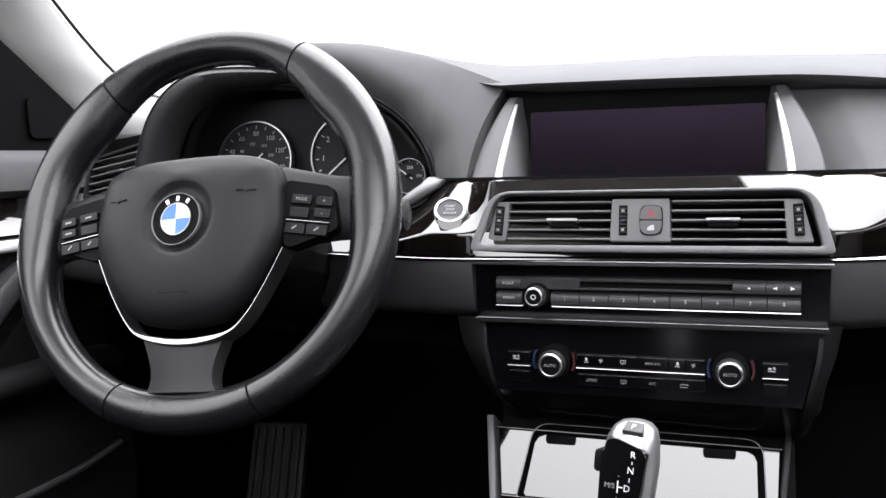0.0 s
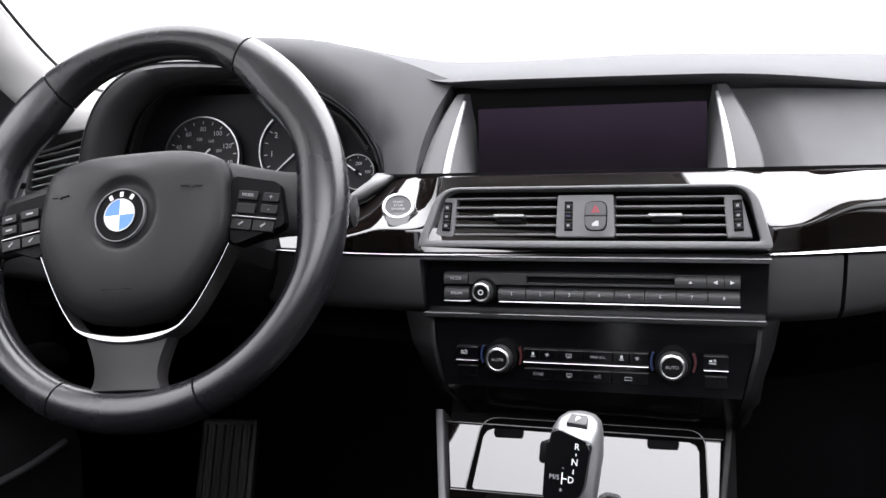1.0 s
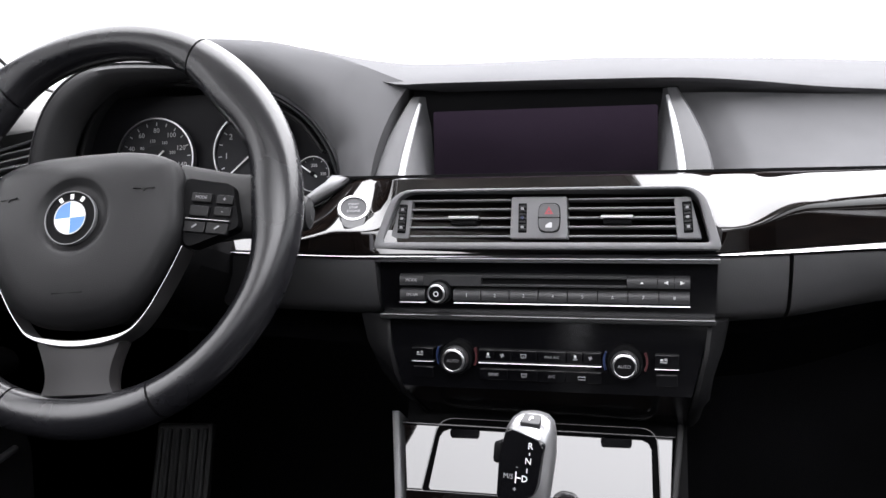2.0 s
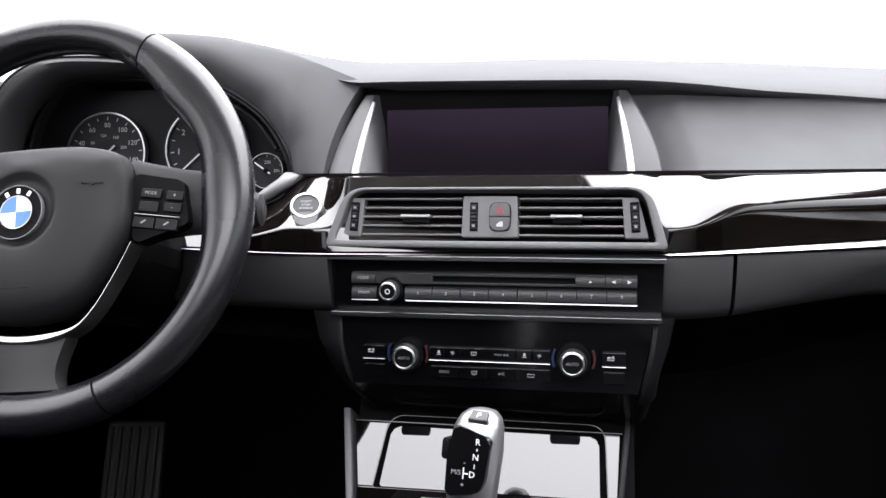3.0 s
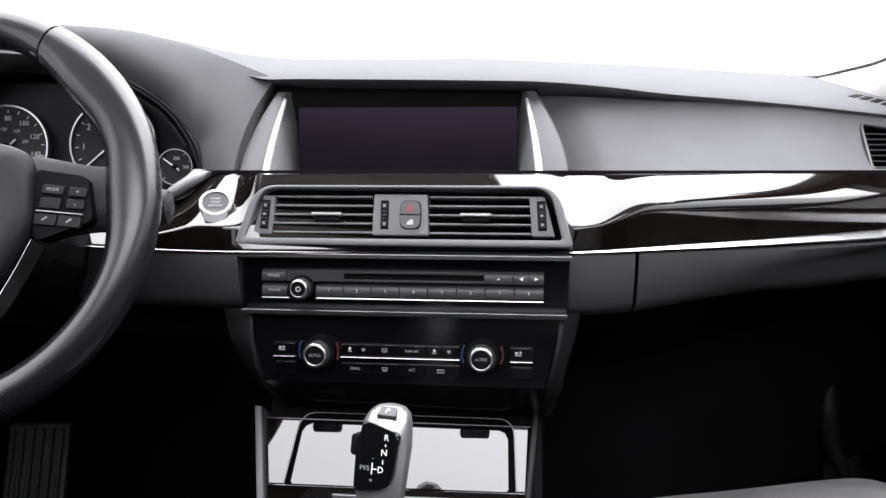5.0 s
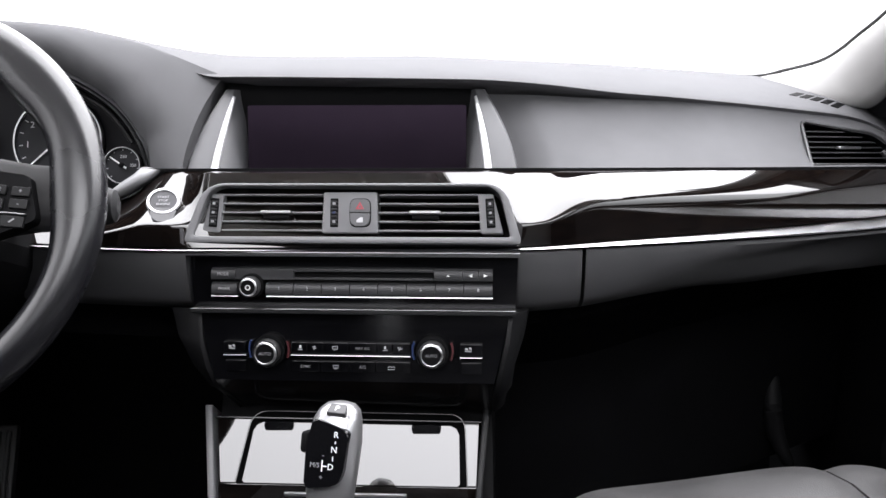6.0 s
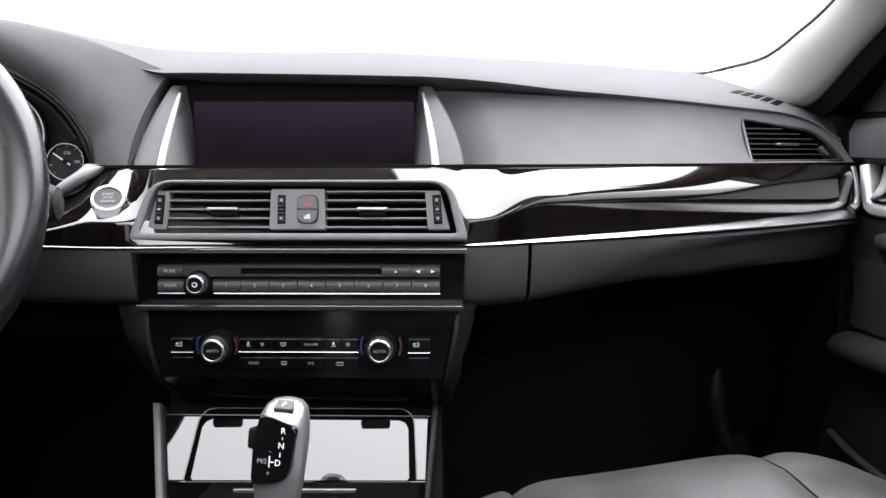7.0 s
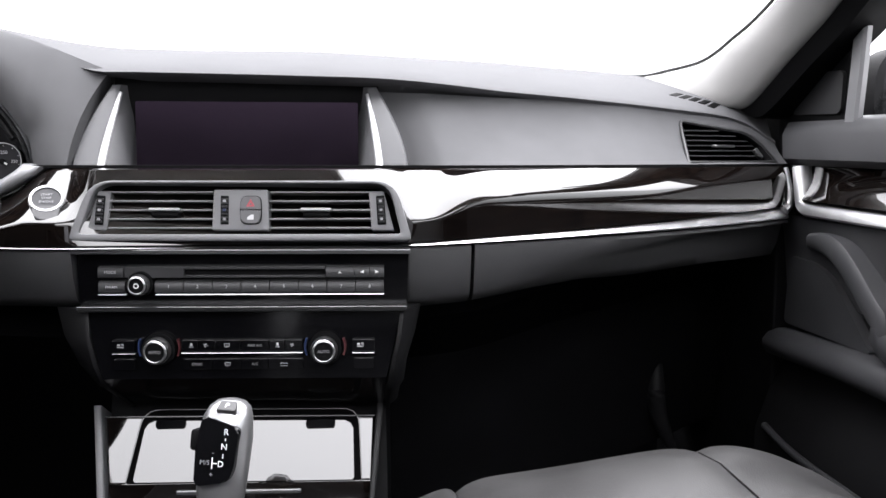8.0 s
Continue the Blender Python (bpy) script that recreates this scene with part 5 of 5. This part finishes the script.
def cushion(x0, x1, crown, y_nose, z_top):
    rings = []
    for s in spread(0, 1, 28):
        x = x0 + (x1 - x0) * s
        c = 1 - abs(2 * s - 1) ** 9
        zt = z_top(x) + crown * (c - 1)
        yn = y_nose(x) - 0.014 * (1 - c)
        rings.append([(x, 0.10, zt - 0.03), (x, 0.30, zt - 0.012), (x, 0.45, zt - 0.004), (x, yn - 0.16, zt), (x, yn - 0.10, zt + 0.001), (x, yn - 0.05, zt - 0.006), (x, yn - 0.018, zt - 0.022), (x, yn, zt - 0.05), (x, yn, zt - 0.09),
                      (x, yn - 0.03, zt - 0.16), (x, yn - 0.10, zt - 0.2), (x, 0.10, zt - 0.2)])
    return loft(rings)


def seat_z(x):
    return eased(x, [(0.165, 0.665), (0.2, 0.679), (0.25, 0.698), (0.345, 0.706), (0.45, 0.720), (0.49, 0.7235), (0.545, 0.719), (0.59, 0.699), (0.63, 0.667), (0.68, 0.605)], 0.03)


def seat_y(x):
    return 0.90 - 0.25 * (x - 0.45) ** 2


part("bolster", cushion(0.165, 0.2475, 0.0016, seat_y, seat_z), LEATHER, seat, "", 60)
part("cushion", cushion(0.2495, 0.478, 0.0016, seat_y, seat_z), LEATHER, seat, "", 60)
part("bolster", cushion(0.4805, 0.69, 0.0016, seat_y, seat_z), LEATHER, seat, "", 60)
part("base", box(0.19, 0.66, 0.15, 0.80, 0.30, 0.56, 0.02), MATT, seat)


def backrest(x0, x1, lean):
    """An upholstered slab leaning back from the cushion's rear."""
    rings = []
    for k in range(13):
        s = k / 12
        z, y = 0.64 + 0.60 * s, 0.08 - lean * s
        h = (x1 - x0) / 2 * (1 - 0.18 * s ** 3)
        c, d = (x0 + x1) / 2, 0.055 * (1 - 0.5 * s ** 6)
        rings.append([(c + h * math.copysign(abs(math.cos(a)) ** 0.4, math.cos(a)), y - 0.05 + d * math.copysign(abs(math.sin(a)) ** 0.6, math.sin(a)), z) for a in [2 * math.pi * j / 28 for j in range(28)]])
    return loft(rings)


part("backrest", backrest(0.225, 0.66, 0.22), LEATHER, seat, "", 60)

# ---- doors ----


def door(side):
    x0 = 0.765 if side > 0 else -0.735
    d = thing("front_door", pose(x0 + side * 0.03, 0.6, 0.35), "black front door panel with wood and silver strip" if side > 0 else "black front door panel with silver strip, driver's side", "car door")

    def sweep(nm, section, y0, y1, mat, lab="", n=24, wave=None):
        rings = []
        for y in spread(y0, y1, n):
            o = wave(y) if wave else 0.0
            rings.append([(x0 + side * dx, y, z + o) for dx, z in section])
        return part(nm, loft(rings), mat, d, lab, 45)

    front = 1.20 if side > 0 else 1.13
    rise = lambda y: 0.012 * (y - 1.0) if side > 0 else 0.02 * (y - 1.0) - 0.008
    sweep("upper_panel", [(0.012, 1.040), (-0.004, 1.034), (-0.012, 1.018), (-0.010, 0.985), (0.002, 0.976), (0.05, 0.976), (0.05, 1.04)], 0.1, front + (0.05 if side > 0 else 0.02), DOORSKIN, "soft grey-black upper panel", wave=rise)
    sweep("wood_trim", [(0.0095, 0.9745), (0.0088, 0.967), (0.0075, 0.96), (0.0055, 0.953), (0.0022, 0.946), (-0.0025, 0.938), (-0.0085, 0.930), (0.0, 0.9265), (0.04, 0.9265), (0.04, 0.9745)], 0.1, front - 0.004, WOOD, "glossy dark wood", wave=rise)
    line = [Vector((y, 0.9175 + rise(y))) for y in spread(0.1, front - 0.035, 14)]
    line += [Vector((p.x, p.y)) for p in spline([(front - 0.02, 0.9178 + rise(front), 0), (front - 0.006, 0.922 + rise(front), 0), (front + 0.001, 0.932 + rise(front), 0), (front + 0.012, 0.975 + rise(front), 0)], 6)]
    rings = []
    for i, p in enumerate(line):
        t = (line[min(i + 1, len(line) - 1)] - line[max(i - 1, 0)]).normalized()
        o = Vector((-t.y, t.x)) * 0.0082 * (1 - 0.35 * max(0, i - 15) / 20)
        a, b = p + o, p - o
        rings.append([(x0 + side * -0.004, a.x, a.y), (x0 + side * -0.010, (a.x * 3 + b.x) / 4, (a.y * 3 + b.y) / 4), (x0 + side * -0.013, (a.x + b.x * 5) / 6, (a.y + b.y * 5) / 6), (x0 + side * -0.011, b.x, b.y), (x0 + side * 0.01, b.x, b.y), (x0 + side * 0.01, a.x, a.y)])
    part("metal_strip", loft(rings), STRIP, d, "satin silver strip curving up at its end", 50)
    # driver's door gets blacker skins than the passenger's, in place of its deeper shade
    low_skin_by_shade = ARMSKIN if side > 0 else DOORLOW
    sweep("shoulder", [(-0.004, 0.907), (0.002, 0.88), (0.010, 0.80), (0.018, 0.796), (0.06, 0.796), (0.06, 0.907)], 0.1, front + 0.06, low_skin_by_shade, "grained black door skin below the strip")
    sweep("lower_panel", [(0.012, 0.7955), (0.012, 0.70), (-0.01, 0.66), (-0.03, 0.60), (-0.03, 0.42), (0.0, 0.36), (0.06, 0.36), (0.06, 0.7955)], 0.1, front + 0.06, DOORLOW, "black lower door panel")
    # pull handle: a broad flat band sweeping down into the armrest
    band = [Vector((p.x, p.y)) for p in spline([(front - 0.018, 0.878, 0), (front - 0.065, 0.880, 0), (front - 0.115, 0.872, 0), (front - 0.155, 0.847, 0), (front - 0.209, 0.806, 0), (front - 0.29, 0.77, 0), (0.2, 0.757, 0)], 6)]
    rings = []
    for i, p in enumerate(band):
        t = (band[min(i + 1, len(band) - 1)] - band[max(i - 1, 0)]).normalized()
        k = min(1.0, i / 12)
        o = Vector((-t.y, t.x)) * (0.010 + 0.006 * k)
        a, b = p - o, p + o
        inn = 0.006 + 0.016 * k
        rings.append([(x0 - side * (inn - 0.004), a.x, a.y), (x0 - side * inn, (a.x * 4 + b.x) / 5, (a.y * 4 + b.y) / 5), (x0 - side * inn, (a.x + b.x * 4) / 5, (a.y + b.y * 4) / 5), (x0 - side * (inn - 0.005), b.x, b.y), (x0 + side * 0.012, b.x, b.y), (x0 + side * 0.012, a.x, a.y)])
    # handle is darker on the driver's side too, shade put into the colour
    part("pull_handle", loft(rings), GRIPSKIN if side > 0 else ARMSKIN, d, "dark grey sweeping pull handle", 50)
    panel = rounded([(front - 0.172, 0.757), (front - 0.115, 0.806), (front - 0.073, 0.838), (front - 0.036, 0.850), (front + 0.035, 0.853), (front + 0.045, 0.757)], [0.01, 0.02, 0.02, 0.02, 0.012, 0.01], 5)
    bm = loft([[(x0 + side * o, y, z) for y, z in panel] for o in (0.02, 0.002, -0.001)])
    part("map_panel", bm, low_skin_by_shade, d, "black inset panel below the handle")
    sweep("armrest", [(0.02, 0.757), (-0.012, 0.757), (-0.026, 0.752), (-0.034, 0.742), (-0.034, 0.732), (-0.026, 0.722), (0.0, 0.714), (0.02, 0.714)], 0.1, front + 0.04, low_skin_by_shade, "black padded armrest", wave=lambda y: -0.04 * max(0, y - 1.05))
    pocket = spline([(x0 - side * 0.035, front + 0.02, 0.614), (x0 - side * 0.038, front - 0.07, 0.604), (x0 - side * 0.04, front - 0.22, 0.602), (x0 - side * 0.04, 0.5, 0.60)], 6)
    part("pocket_edge", tube(pocket, 0.005, 8), ARMSKIN, d, "door pocket edge")
    # mirror triangle
    sail = [(front + 0.085, 1.025), (front + 0.075, 1.045), (front - 0.09, 1.145), (front - 0.112, 1.19), (front - 0.112, 1.025)]
    if side < 0:
        sail[3:] = [(front - 0.30, 1.27), (front - 0.30, 1.025)]
    bm = loft([[(x0 + side * o, y, z) for y, z in sail] for o in (0.008, 0.0)])
    # driver's corner panel and speaker cover are blackened to look shadowed
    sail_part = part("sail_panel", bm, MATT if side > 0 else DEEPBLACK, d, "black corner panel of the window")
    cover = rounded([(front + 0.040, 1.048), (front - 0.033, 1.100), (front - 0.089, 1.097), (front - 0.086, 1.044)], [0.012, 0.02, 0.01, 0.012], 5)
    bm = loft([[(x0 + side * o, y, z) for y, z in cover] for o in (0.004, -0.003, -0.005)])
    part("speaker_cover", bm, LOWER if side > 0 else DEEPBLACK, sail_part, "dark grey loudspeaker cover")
    if side > 0:
        rings = []
        for y, z, dx in ((front - 0.092, 1.03, -0.002), (front - 0.102, 1.097, -0.003), (front - 0.113, 1.16, -0.006), (front - 0.145, 1.25, -0.03), (front - 0.20, 1.36, -0.085)):
            x = x0 + dx
            rings.append([(x, y, z), (x - 0.003, y - 0.004, z), (x - 0.003, y - 0.024, z), (x, y - 0.028, z), (x + 0.006, y - 0.028, z), (x + 0.006, y, z)])
        part("window_post", loft(rings), SATIN, d, "grey post of the window frame")
    return d


door(1)
door(-1)
bm = bmesh.new()
vs = [bm.verts.new(p) for p in ((0.775, 1.08, 1.03), (0.775, -1.2, 1.03), (0.66, -1.2, 1.40), (0.66, 0.6, 1.40))]
bm.faces.new(vs)
vs = [bm.verts.new((v.co.x + 0.004, v.co.y, v.co.z)) for v in vs]
bm.faces.new(vs)
w2 = structure("window_2", bm, SIDEGLASS, "lightly tinted side window of the passenger door", "window")
w2.visible_shadow = False

# ---- outside mirror ----
MIR = pose(1.035, 1.37, 1.085, 0, 0, 10)
mirror = thing("door_mirror", MIR, "outside mirror beside the window, its face blackened for the dark reflection", "door mirror")
bm = loft([[(0.11 * s * math.copysign(abs(math.cos(a)) ** 0.7, math.cos(a)), y, 0.075 * s * math.copysign(abs(math.sin(a)) ** 0.7, math.sin(a))) for a in [2 * math.pi * k / 32 for k in range(32)]] for y, s in ((-0.03, 0.9), (-0.025, 1.0), (0.02, 1.0), (0.06, 0.85), (0.09, 0.5), (0.1, 0.1))])
bm.transform(MIR)
# matt black face stands in for the dark reflection in the mirror
part("housing", bm, MATT, mirror)
# glass is kept small and to the side, clear of the blackened face
bm = loft([[(0.075 + 0.03 * s * math.copysign(abs(math.cos(a)) ** 0.7, math.cos(a)), y, 0.066 * s * math.copysign(abs(math.sin(a)) ** 0.7, math.sin(a))) for a in [2 * math.pi * k / 32 for k in range(32)]] for y, s in ((-0.026, 0.95), (-0.032, 0.93))])
bm.transform(MIR)
part("mirror_glass", bm, material("mirror_glass", (0.85, 0.86, 0.88), 0.02, 1.0, vary=0.01), mirror)
part("mirror_foot", tube([(1.0, 1.38, 1.04), (0.90, 1.37, 1.025), (0.80, 1.35, 1.02)], 0.025, 10, 0.5), PAINT, mirror)

# ---- footwell ----
rest = thing("footrest", pose(-0.62, 1.50, 0.40), "ribbed black rubber footrest in the dark footwell", "footrest")
FM = pose(-0.601, 1.41, 0.445, -22, 0, 6)
part("plate", box(-0.05, 0.05, 0.0, 0.02, -0.15, 0.13, 0.006, 2, FM), RUBBER, rest)
for k in range(6):
    part("rib", box(-0.044 + 0.0155 * k, -0.036 + 0.0155 * k, -0.006, 0.004, -0.14, 0.12, 0.002, 1, FM), RUBBER, rest)
